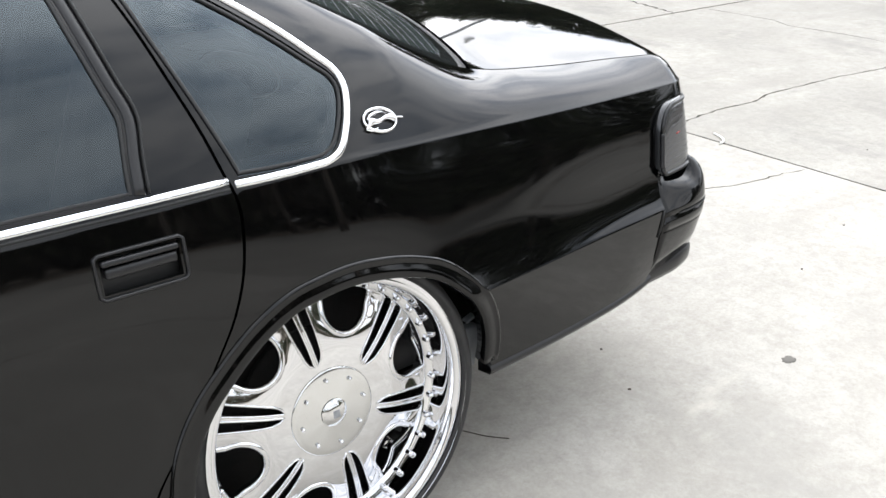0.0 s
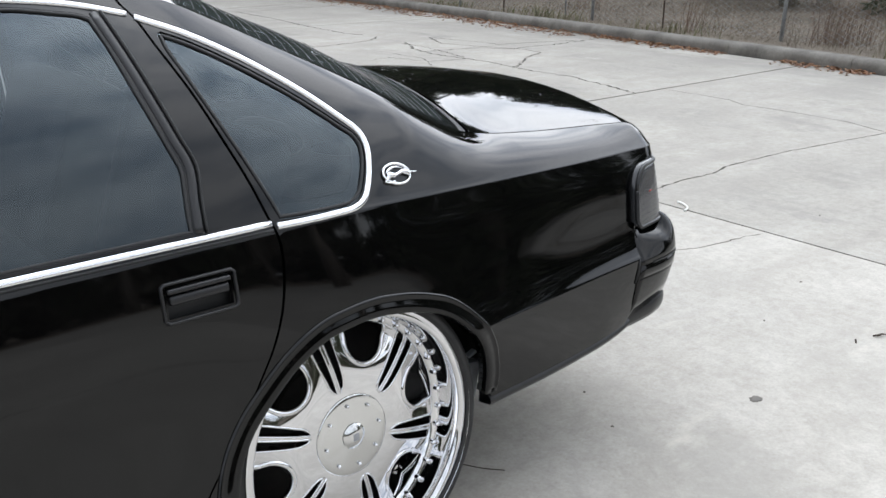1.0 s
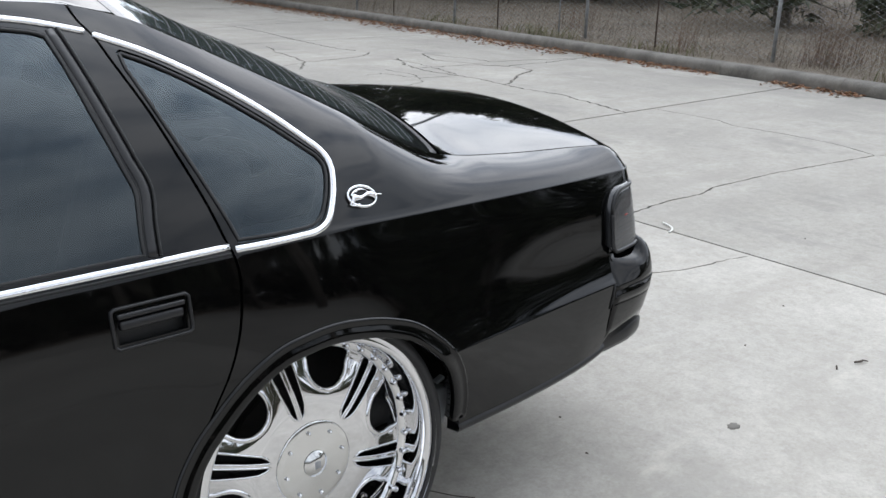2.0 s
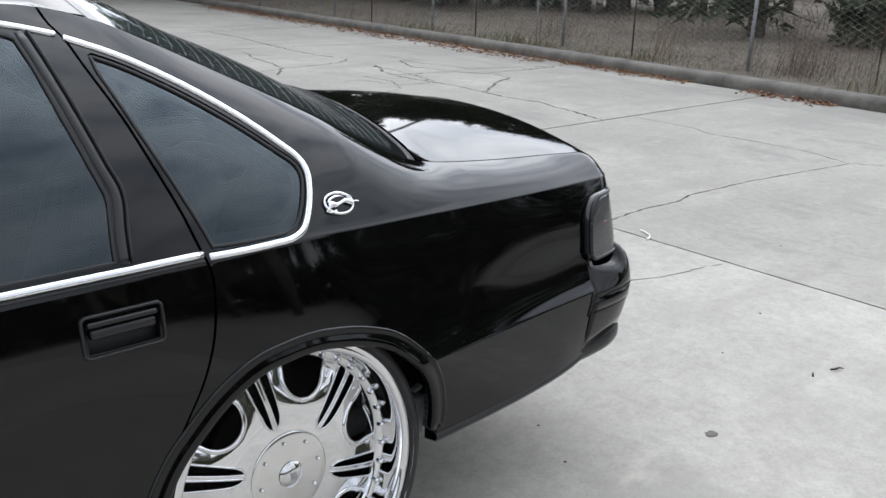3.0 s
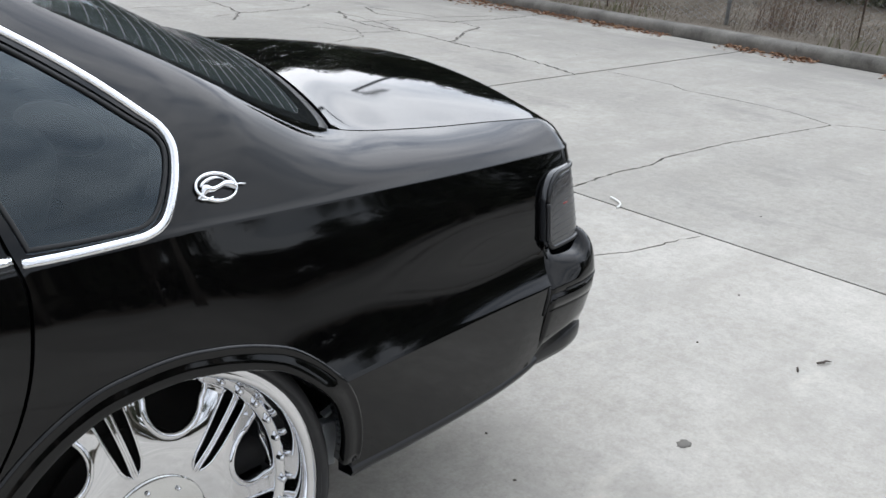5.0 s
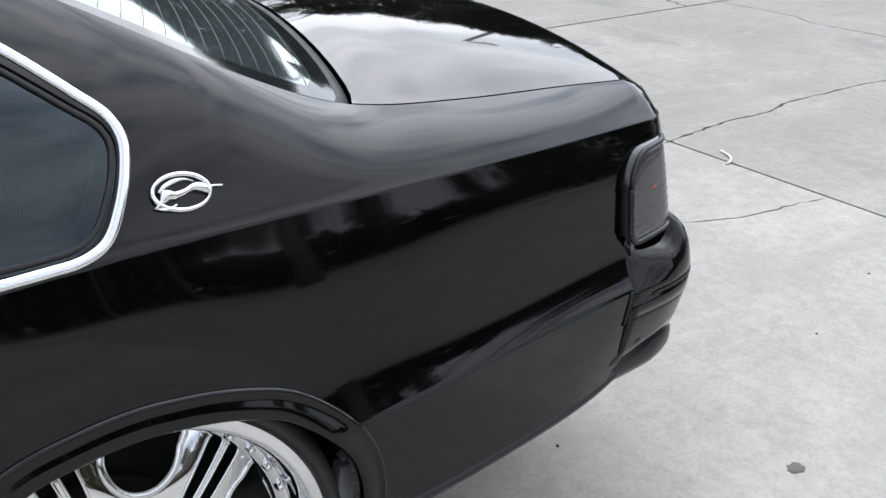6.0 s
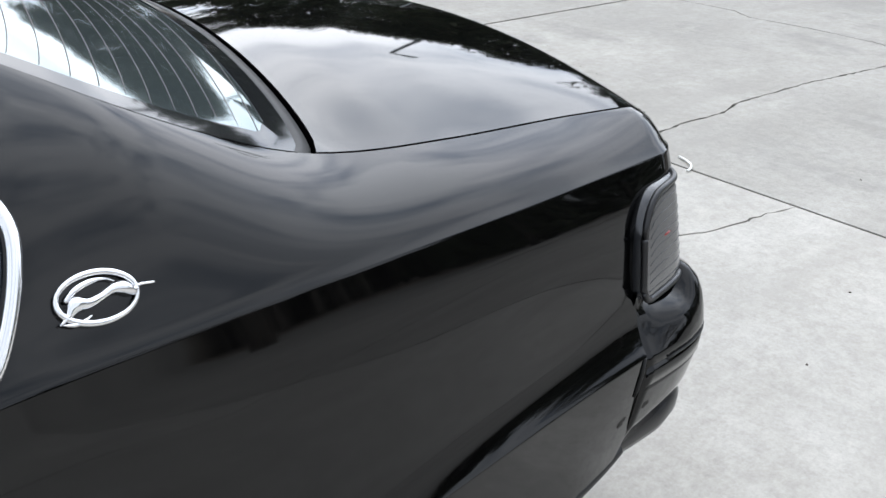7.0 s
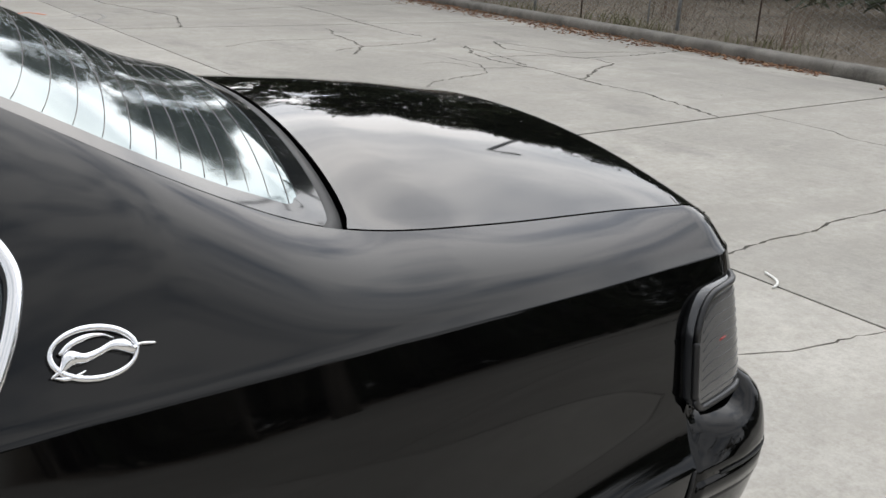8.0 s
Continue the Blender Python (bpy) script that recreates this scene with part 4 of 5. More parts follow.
for y in (0.60, 1.30):
    rest = bmesh.new()
    bmesh.ops.create_uvsphere(rest, u_segments=32, v_segments=18, radius=1.0, matrix=Matrix.Translation((0.09, y, 1.055)) @ Matrix.Rotation(radians(12), 4, "Y") @ Matrix.Diagonal((0.075, 0.145, 0.050, 1)))
    part("rear_headrest", rest, LEATHER, car, "rounded dark leather headrest")
part("dashboard", rounded_box((0.40, 1.35, 0.26), 0.08, Matrix.Translation((-2.0, MID, 0.84)), 4), DARK, car)

# badge on the pillar: a bright ring with a slanting streak across it
badge = new("badge")
badge.parent = quarters[0]
tagged(badge, "bright chrome ring badge with a streak across it")


def on_badge(a, h, out=0.0):
    """Places badge points, a along the car and h up from the ring's centre."""
    return on_flank(0.179 + a * 1.0, 1.024 + h * 0.8 - 0.10 * a, out)[0]


ring = [on_badge(0.043 * math.cos(a), 0.0275 * math.sin(a), 0.004) for a in np.linspace(0, 2 * math.pi, 48, endpoint=False)]
part("badge_ring", tube(ring, [0.0026 + 0.0014 * abs(math.sin(a + 0.5)) for a in np.linspace(0, 2 * math.pi, 48, endpoint=False)], 8, True), BRIGHT, badge)
streak = spline([(-0.046, -0.020), (-0.034, -0.012), (-0.024, -0.002), (-0.012, -0.004), (0.004, 0.000), (0.018, 0.005), (0.030, 0.003), (0.038, -0.003), (0.045, 0.002), (0.064, 0.001)], 40)
width = curve_of([0, 0.1, 0.22, 0.32, 0.5, 0.68, 0.78, 0.86, 1.0], [0.001, 0.003, 0.0085, 0.0065, 0.0045, 0.0075, 0.0045, 0.0018, 0.0016])
part("badge_streak", tube([on_badge(a, h, 0.005) for a, h in streak], [width(i / 39) for i in range(40)], 8), BRIGHT, badge)
blade = spline([(-0.034, 0.003), (-0.022, 0.012), (-0.004, 0.018), (0.012, 0.018), (0.022, 0.013)], 24)
part("badge_blade", tube([on_badge(a, h, 0.005) for a, h in blade], [0.0008 + 0.0030 * math.sin(math.pi * min(1, 0.15 + i / 23)) for i in range(24)], 6), BRIGHT, badge)
blade = spline([(-0.043, -0.020), (-0.032, -0.023), (-0.020, -0.021), (-0.012, -0.017)], 16)
part("badge_blade", tube([on_badge(a, h, 0.005) for a, h in blade], [0.0008 + 0.0020 * math.sin(math.pi * i / 15) for i in range(16)], 6), BRIGHT, badge)


# ---- wheels ----
def wheel_face(hub):
    """The six-spoke chrome face: a dished disc with six large windows and a pair of slots in each spoke."""
    turn0 = radians(103)

    def fn(a, b):
        r = math.hypot(a, b)
        y = 0.0 if r < 0.16 else 0.028 * ((r - 0.16) / 0.15) ** 1.5
        off = (math.atan2(b, a) - turn0 + math.pi / 6) % (math.pi / 3) - math.pi / 6
        y += 1.7 * (r * off) ** 2 * min(1.0, max(0.0, (r - 0.175) / 0.06))
        return (a, y, b)

    outer = [(0.306 * math.cos(t), 0.306 * math.sin(t)) for t in np.linspace(0, 2 * math.pi, 180, endpoint=False)]
    holes, slots = [], []
    for k in range(6):
        t = turn0 + radians(60 * k + 30)
        c, s = math.cos(t), math.sin(t)
        pts = []
        for q in np.linspace(-math.pi / 2, math.pi / 2, 15):   # rounded inner end
            pts.append((0.252 - 0.068 * math.cos(q), 0.064 * math.sin(q)))
        pts += [(0.272, 0.072), (0.286, 0.073), (0.291, 0.062), (0.2965, 0.03), (0.2975, 0.0), (0.2965, -0.03), (0.291, -0.062), (0.286, -0.073), (0.272, -0.072)]
        pts = even_loop(pts, 60)
        holes.append([(c * u - s * v, s * u + c * v) for u, v in pts])
        t = turn0 + radians(60 * k)
        c, s = math.cos(t), math.sin(t)
        for side in (1, -1):
            pts = [(0.128, side * 0.0045), (0.138, side * 0.016), (0.158, side * 0.023), (0.200, side * 0.0275), (0.288, side * 0.034), (0.294, side * 0.028), (0.294, side * 0.008), (0.290, side * 0.0055), (0.200, side * 0.0045)]
            slots.append([(c * u - s * v, s * u + c * v) for u, v in even_loop(pts, 40)])
    grid = [(r * math.cos(t), r * math.sin(t)) for r in np.arange(0.02, 0.305, 0.012) for t in np.linspace(0, 2 * math.pi, max(8, int(2 * math.pi * r / 0.012)), endpoint=False)]
    face = sheet("spoke_face", CHROME, hub, outer, holes + slots, fn, grid, 0.004, 0.030, lambda p: Vector((0, -1, 0)), "chrome six-spoke wheel face", eps=(0.004, 0.004))
    # raised rounded borders of windows and slots
    for h in holes:
        part("window_border", tube([(a, fn(a, b)[1] + 0.002, b) for a, b in h], 0.0075, 8, True), CHROME, hub)
    for h in slots:
        part("slot_border", tube([(a, fn(a, b)[1], b) for a, b in h], 0.0030, 6, True), CHROME, hub)


CAMBER = Matrix.Rotation(radians(-5.5), 4, "X")


def build_wheel(at):
    w = new("wheel")
    w.parent = car
    tagged(w, "large chrome wheel with a low-profile black tyre")
    hub = new("rim")
    hub.parent = w
    wheel_face(hub)
    part("barrel", lathe([(0.350, -0.072), (0.352, -0.066), (0.349, -0.060), (0.345, -0.058), (0.334, -0.064), (0.327, -0.064), (0.320, -0.056), (0.316, -0.020), (0.312, 0.018), (0.304, 0.026), (0.300, 0.05), (0.29, 0.19), (0.32, 0.20)][::-1], 96), CHROME, hub, "deep polished chrome lip")
    part("rivet_ring", lathe([(0.312, 0.012), (0.300, 0.014), (0.292, 0.020), (0.290, 0.03)], 96), CHROME, hub)
    part("tyre", lathe([(0.346, -0.060), (0.352, -0.068), (0.364, -0.070), (0.378, -0.060), (0.386, -0.040), (0.390, -0.01), (0.391, 0.04), (0.390, 0.10), (0.386, 0.13), (0.376, 0.15), (0.35, 0.16), (0.30, 0.15)], 96), RUBBER, w, "low-profile black rubber tyre")
    cap = part("centre_cap", lathe([(0.0, -0.007), (0.030, -0.007), (0.040, -0.006), (0.090, -0.0040), (0.106, -0.0032), (0.1095, -0.0015), (0.110, 0.003)], 72), DULL, hub, "round brushed metal centre cap")
    part("cap_boss", lathe([(0.0, -0.019), (0.012, -0.0185), (0.022, -0.016), (0.029, -0.012), (0.034, -0.0085)], 40), DULL, cap)
    part("cap_mark", rounded_box((0.018, 0.003, 0.020), 0.001, Matrix.Translation((0, -0.0180, 0))), GALV, cap, "small dark mark")
    for k in range(8):
        t = radians(8 + 45 * k)
        part("cap_bolt", lathe([(0.0, -0.0125), (0.0022, -0.012), (0.0045, -0.0095), (0.005, -0.006)], 10, m=Matrix.Translation((0.085 * math.cos(t), 0, 0.085 * math.sin(t)))), CHROME, cap)
    bolt = None
    for k in range(36):
        t = 2 * math.pi * (k + 0.5) / 36
        m = Matrix.Translation((0.303 * math.cos(t), 0.010, 0.303 * math.sin(t)))
        if bolt is None:
            bolt = part("rivet", lathe([(0.0, -0.012), (0.004, -0.0115), (0.0068, -0.008), (0.0076, -0.002), (0.0078, 0.006)], 12), CHROME, hub)
            bolt.matrix_local = m
        else:
            o = new("rivet", bolt.data)
            o.parent, o.matrix_local = hub, m
    # brake disc and an added backing, both near-black for the shade behind the spokes
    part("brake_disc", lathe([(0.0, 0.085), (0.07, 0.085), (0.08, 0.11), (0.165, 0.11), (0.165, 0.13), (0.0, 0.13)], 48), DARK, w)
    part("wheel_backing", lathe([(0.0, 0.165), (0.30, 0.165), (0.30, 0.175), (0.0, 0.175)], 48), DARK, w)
    w.matrix_local = Matrix.Translation(at) @ CAMBER @ Matrix.Diagonal((0.975, 0.975, 0.975, 1))
    return w


near_wheel = build_wheel((AXLE[0], 0.114, AXLE[1]))
for x, y, turn in ((FRONT, 0.114, 0), (AXLE[0], 2 * MID - 0.114, math.pi), (FRONT, 2 * MID - 0.114, math.pi)):
    w = copy_thing(near_wheel, Matrix.Translation((x, y, AXLE[1])) @ Matrix.Rotation(turn, 4, "Z") @ CAMBER)
    w.parent = car


# ---- the yard ----
def kerb_x(y):
    """The kerb's face: it runs a little askew to the slabs."""
    return 10.10 + 0.145 * max(y, -4.2)


def fence_x(y):
    return 12.59 + 0.09 * (y - 9.43)


def ground_height(x, y):
    x += 10.95 - kerb_x(max(-30.0, min(40.0, y)))
    if x < 11.15 or y < -4.2:
        return -0.03
    return 0.10 + 0.012 * (x - 11.2) + 0.05 * noise.noise((x * 0.35, y * 0.35, 3.1)) + 0.03 * noise.noise((x, y, 7.7))


g_x = [-400, -120, -40, -18, -8, 0, 6, 11.0, 11.12, 11.16] + [11.4 + 0.45 * i for i in range(40)] + [32, 40, 60, 120, 400]
g_y = [-400, -120, -40, -18, -8, -4.5, -4.19] + [-3.6 + 0.8 * i for i in range(41)] + [32, 60, 120, 400]
def askew(x, y):
    """Lets the rows of the ground follow the kerb near it."""
    return x + (kerb_x(max(-30.0, min(40.0, y))) - 10.95) * max(0.0, 1 - abs(x - 11.1) / 30)


ground = part("ground", loft([[(askew(x, y), y, ground_height(askew(x, y), y) if abs(y) < 100 and x < 100 else 0.1 if x > 11.15 and y > 0 else -0.03) for y in g_y] for x in g_x]), SOIL)
tagged(ground, "brown dry grassy soil reaching the horizon", "ground", "", "structure")


def wander(points, step, amount, seed):
    """A polyline with more points, wandering off its straight course."""
    rng = random.Random(seed)
    out = []
    for a, b in zip(points, points[1:]):
        k = max(1, int(math.dist(a, b) / step))
        for i in range(k):
            f = i / k
            j = 0 if (i == 0 and a is points[0]) else amount
            out.append((a[0] + (b[0] - a[0]) * f + rng.uniform(-j, j), a[1] + (b[1] - a[1]) * f + rng.uniform(-j, j)))
    return out + [points[-1]]


def ribbon(points, width, seed):
    """The outline of a crack along a polyline, of uneven width."""
    rng = random.Random(seed)
    left, right = [], []
    for i, p in enumerate(points):
        a, b = points[max(i - 1, 0)], points[min(i + 1, len(points) - 1)]
        d = math.dist(a, b) or 1
        n = (-(b[1] - a[1]) / d, (b[0] - a[0]) / d)
        w = width * rng.uniform(0.25, 1.45) * 0.5 * (0.35 if i in (0, len(points) - 1) else 1)
        left.append((p[0] + n[0] * w, p[1] + n[1] * w))
        right.append((p[0] - n[0] * w, p[1] - n[1] * w))
    return left + right[::-1]


NEAR_CRACKS = [
    ([(3.49, 1.80), (3.75, 1.818), (4.10, 1.850), (4.45, 1.810), (4.60, 1.838), (4.75, 1.868), (5.10, 1.85), (5.60, 1.82), (6.27, 1.72), (6.97, 1.63), (7.14, 1.42), (7.32, 0.85), (7.25, 0.1), (7.45, -1.2)], 0.016),
    ([(2.66, 1.12), (2.81, 1.027), (3.0, 0.950), (3.28, 0.912), (3.50, 0.864)], 0.010),
    ([(7.41, 4.28), (7.40, 4.04), (7.37, 3.42), (7.22, 3.18), (7.23, 2.59), (7.17, 2.05), (6.97, 1.63)], 0.018),
]
BEND_CRACKS = [
    ([(6.92, 4.27), (7.12, 4.90), (7.30, 5.50), (7.28, 6.08), (7.34, 6.45), (7.44, 7.13), (7.42, 7.58), (7.38, 8.10), (7.57, 8.70), (8.03, 9.42)], 0.026),
    ([(7.34, 6.45), (7.80, 6.76), (8.22, 7.04), (8.78, 7.30), (8.87, 7.69), (8.60, 8.25), (8.39, 9.03), (8.80, 9.75)], 0.026),
    ([(7.36, 8.38), (8.38, 8.27), (8.84, 7.86), (9.82, 7.88), (10.7, 7.98), (11.2, 8.1)], 0.026),
    ([(5.92, 9.43), (6.50, 9.68), (7.08, 9.78), (7.68, 9.9), (8.15, 10.3)], 0.022),
    ([(8.70, 15.6), (8.57, 14.2), (8.32, 13.0), (8.15, 12.0), (8.03, 10.98), (8.10, 10.6)], 0.028),
    ([(7.20, 11.9), (6.82, 10.98), (6.70, 10.35), (6.50, 9.75), (5.95, 9.01)], 0.022),
]
FAR_CRACKS = [
    ([(6.30, 8.10), (6.66, 8.12), (6.75, 7.68), (6.88, 7.50), (7.42, 7.45)], 0.016),
    ([(7.86, 9.35), (7.88, 8.86), (7.69, 8.15), (7.50, 7.55)], 0.022),
    ([(6.95, 8.45), (6.98, 7.84), (6.60, 7.2), (5.6, 6.9), (4.9, 6.2)], 0.014),
    ([(6.95, 15.0), (7.69, 15.3), (8.72, 15.6), (9.65, 15.8), (11.6, 16.1)], 0.026),
    ([(8.85, 9.75), (8.88, 9.25), (9.04, 8.73), (9.0, 8.35), (9.45, 8.30), (10.6, 8.02)], 0.020),
    ([(5.0, 12.3), (5.6, 14.0), (5.2, 16.5), (5.6, 21.0)], 0.026),
    ([(5.2, 16.5), (7.2, 17.2), (9.0, 16.6), (11.6, 17.2)], 0.026),
    ([(4.7, 10.1), (5.4, 10.6), (6.72, 10.6)], 0.018),
]
CRACKS = [ribbon(wander(c, 0.045, 0.008, 11 + i), 1.05 * w, 40 + i) for i, (c, w) in enumerate(NEAR_CRACKS)]
CRACKS += [ribbon(wander(c, 0.06, 0.026, 21 + i), 1.45 * w, 60 + i) for i, (c, w) in enumerate(BEND_CRACKS + FAR_CRACKS)]
pavement = thing("pavement", "light grey weathered concrete yard of cracked cast slabs", "pavement", "", "structure")


def slab(joint_a, joint_b, y0, y1):
    """One cast slab between two of the long joints, cut through by its cracks."""
    from mathutils.geometry import delaunay_2d_cdt
    gap = 0.009
    outer = [(joint_a(y0) + gap, y0), (joint_b(y0) - gap, y0), (joint_b(y1) - gap, y1), (joint_a(y1) + gap, y1)]
    old = joint_a(0) > 3
    cuts = [c for c in CRACKS if inside(np.array(c), outer).any()]
    pts, edges = [], []
    for loop in [outer] + cuts:
        n0 = len(pts)
        pts += loop
        edges += [(n0 + i, n0 + (i + 1) % len(loop)) for i in range(len(loop))]
    V, _, F, _, _, _ = delaunay_2d_cdt([Vector(p) for p in pts], edges, [], 0, 1e-5)
    V2 = np.array([tuple(v) for v in V])
    cen = np.array([V2[list(f)].mean(0) for f in F])
    ok = inside(cen, outer)
    for c in cuts:
        ok &= ~inside(cen, c)
    F = [list(f) for f, k in zip(F, ok) if k]
    pos = [(a, b, 0.0) for a, b in V2]
    count = {}
    for f in F:
        for i in range(3):
            e = (f[i], f[(i + 1) % 3])
            count[frozenset(e)] = None if frozenset(e) in count else e
    n = len(pos)
    pos += [(a, b, -0.12) for a, b in V2]
    F += [[b, a, a + n, b + n] for a, b in (e for e in count.values() if e)]
    me = bpy.data.meshes.new("slab")
    me.from_pydata(pos, [], F)
    return from_mesh("slab", me, CONC_OLD if old else CONC, pavement, "", False)


def long_joint(x):
    return lambda y: x + 0.045 * y


LONG_JOINTS = [long_joint(x) for x in (-20.0, -16.1, -12.2, -8.3, -4.3, -0.4, 3.466)] + [lambda y: kerb_x(y) - 0.005]
CROSS_JOINTS = [-4.2, 4.27, 12.35, 20.8, 29.3]
for ja, jb in zip(LONG_JOINTS, LONG_JOINTS[1:]):
    for ya, yb in zip(CROSS_JOINTS, CROSS_JOINTS[1:]):
        slab(ja, jb, ya + 0.015, yb - 0.015)
# the yard goes on behind, wider than the kerbed part
FAR_JOINTS = LONG_JOINTS[:-1] + [long_joint(x) for x in (11.2, 19.0, 27.0)]
for ja, jb in zip(FAR_JOINTS, FAR_JOINTS[1:]):
    for ya, yb in ((-20.8, -12.5), (-12.5, -4.2)):
        slab(ja, jb, ya + 0.012, yb - 0.012)
part("joint_filling", loft([[(x, y, -0.012) for y in (-4.2, 29.3)] for x in (-20, 0)] + [[(kerb_x(y), y, -0.012) for y in (-4.2, 29.3)]]), DIRT, pavement, "dark dirt in joints and cracks", False)
part("joint_filling", loft([[(x, y, -0.012) for y in (-20.8, -4.2)] for x in (-20, 27)]), DIRT, pavement, "", False)

# kerb of cast lengths
kerb = thing("kerb", "weathered grey concrete kerb with a rounded top edge", "kerb", "", "structure")
k_profile = [(0.0, -0.10), (0.0, 0.095), (0.012, 0.128), (0.04, 0.152), (0.075, 0.165), (0.21, 0.172), (0.232, 0.160), (0.24, 0.13), (0.24, -0.10)]
y = -4.1
while y < 33:
    y1 = y + 1.93
    rows = []
    for k in range(7):
        yy = y + 0.003 + (y1 - y - 0.006) * k / 6
        rows.append([(kerb_x(yy) + a + 0.006 * noise.noise((yy * 1.7, a * 9, 1.0)), yy, h + 0.008 * noise.noise((yy * 1.3, a * 7, 5.0))) for a, h in k_profile])
    bm = loft(rows, True)
    bm.verts.ensure_lookup_table()
    for end in (rows[0], rows[-1]):
        bm.faces.new([bm.verts.new(p) for p in end])
    bmesh.ops.recalc_face_normals(bm, faces=bm.faces[:])
    part("kerb_stone", bm, KERB, kerb)
    y = y1

# chain-link fence
fence = thing("chain_link_fence", "weathered galvanised chain-link fence on steel posts", "fence")
for y in (-2.45, 1.5, 5.45, 9.43, 13.4, 17.4, 21.4, 25.4):
    FX = fence_x(y)
    z0 = ground_height(FX, y) - 0.15
    part("post", tube([(FX, y, z0), (FX, y, 1.98)], 0.030, 12), GALV, fence)
    part("post_cap", lathe([(0.0, 0.03), (0.02, 0.025), (0.033, 0.0), (0.033, -0.02)], 12, m=Matrix.Translation((FX, y, 1.98)) @ Matrix.Rotation(radians(90), 4, "X")), GALV, fence)
for y, metal in ((-0.2, RUST), (3.4, RUST), (7.73, RUST), (10.1, GALV), (11.9, RUST), (15.7, RUST)):
    FX = fence_x(y) - 0.04
    part("stake", tube([(FX, y, 0.0), (FX, y + 0.02, 1.5)], 0.014, 8), metal, fence, "thin rusty stake" if metal is RUST else "thin grey steel stake")
part("top_rail", tube([(fence_x(-2.45), -2.45, 1.93), (fence_x(25.4), 25.4, 1.93)], 0.021, 10), GALV, fence)
verts, faces = [], []
pitch, r = 0.085, 0.0036
n_wire = int(27.6 / pitch)
for w in range(n_wire):
    y0 = -2.4 + w * pitch
    rows = int(1.80 / (pitch * 0.5))
    prev = None
    for k in range(rows + 1):
        yy = y0 + (pitch if (k + w) % 2 else 0.0)
        zz = 0.14 + k * pitch * 0.5
        xx = fence_x(yy) + (0.0025 if k % 2 else -0.0025) + 0.012 * math.sin(yy * 1.7 + zz)
        base = len(verts)
        verts += [(xx - r, yy, zz), (xx + r, yy - r, zz), (xx + r, yy + r, zz)]
        if prev is not None:
            for a in range(3):
                faces.append((prev + a, prev + (a + 1) % 3, base + (a + 1) % 3, base + a))
        prev = base
me = bpy.data.meshes.new("wire_mesh")
me.from_pydata(verts, [], faces)
tagged(from_mesh("wire_mesh", me, GALV, fence, "woven galvanised wire mesh"), kind="stuff")


# ---- grass, weeds and leaves ----
def blade_field(name, mat, spots, label, category):
    """spots: x, y, height, width, lean, heading of each blade."""
    verts, faces = [], []
    for x, y, h, w, lean, a in spots:
        z = ground_height(x, y) - 0.02
        c, s = math.cos(a), math.sin(a)
        n = len(verts)
        dx, dy = lean * h * math.cos(a * 2.3), lean * h * math.sin(a * 2.3)
        verts += [(x - c * w, y - s * w, z), (x + c * w, y + s * w, z), (x + dx * 0.45 + c * w * 0.7, y + dy * 0.45 + s * w * 0.7, z + h * 0.62), (x + dx * 0.45 - c * w * 0.7, y + dy * 0.45 - s * w * 0.7, z + h * 0.62), (x + dx, y + dy, z + h)]
        faces += [(n, n + 1, n + 2, n + 3), (n + 3, n + 2, n + 4)]
    me = bpy.data.meshes.new(name)
    me.from_pydata(verts, [], faces)
    return tagged(from_mesh(name, me, mat, None, "", False), label, category, "", "stuff")


rng = random.Random(5)
spots = []
for _ in range(42000):
    y = rng.uniform(-9, 27)
    x = kerb_x(y) + 0.28 + 15.0 * rng.random() ** 1.6
    if noise.noise((x * 0.5, y * 0.5, 0)) < -0.22:
        continue
    spots.append((x, y, rng.uniform(0.03, 0.15), rng.uniform(0.003, 0.006), rng.uniform(0.6, 2.2), rng.uniform(0, 6.3)))
for _ in range(260):
    cy = rng.uniform(-8, 26)
    cx = kerb_x(cy) + 0.6 + 12 * rng.random() ** 1.4
    for _ in range(9):
        spots.append((cx + rng.gauss(0, 0.10), cy + rng.gauss(0, 0.10), rng.uniform(0.35, 0.95), rng.uniform(0.002, 0.005), rng.uniform(0.1, 0.6), rng.uniform(0, 6.3)))
blade_field("dry_grass", STRAW, spots, "tangled pale brown dry winter grass and stalks", "grass")
spots = []
for cx, cy, n in ((11.5, 10.4, 60), (11.45, 9.6, 50), (11.5, 13.5, 60), (11.6, 7.4, 25), (11.5, 6.9, 30), (11.6, 3.0, 30)):
    for _ in range(n):
        spots.append((kerb_x(cy) + 0.30 + abs(cx - 11.3 + rng.gauss(0, 0.16)), cy + rng.gauss(0, 0.40), rng.uniform(0.10, 0.30), rng.uniform(0.006, 0.014), rng.uniform(0.2, 0.9), rng.uniform(0, 6.3)))
blade_field("green_weeds", WEED, spots, "low dull green weeds along the kerb", "weeds")
spots = []
for cx, cy, n in ((12.5, 4.75, 150), (12.9, 4.3, 60), (12.1, 7.0, 50), (14.5, 11.0, 60)):
    for _ in range(n):
        spots.append((cx + rng.gauss(0, 0.20), cy + rng.gauss(0, 0.24), rng.uniform(0.35, 1.0), rng.uniform(0.002, 0.005), rng.uniform(0.1, 0.6), rng.uniform(0, 6.3)))
blade_field("russet_weeds", RUSSET, spots, "upright russet dead weed stalks behind the fence", "weeds")


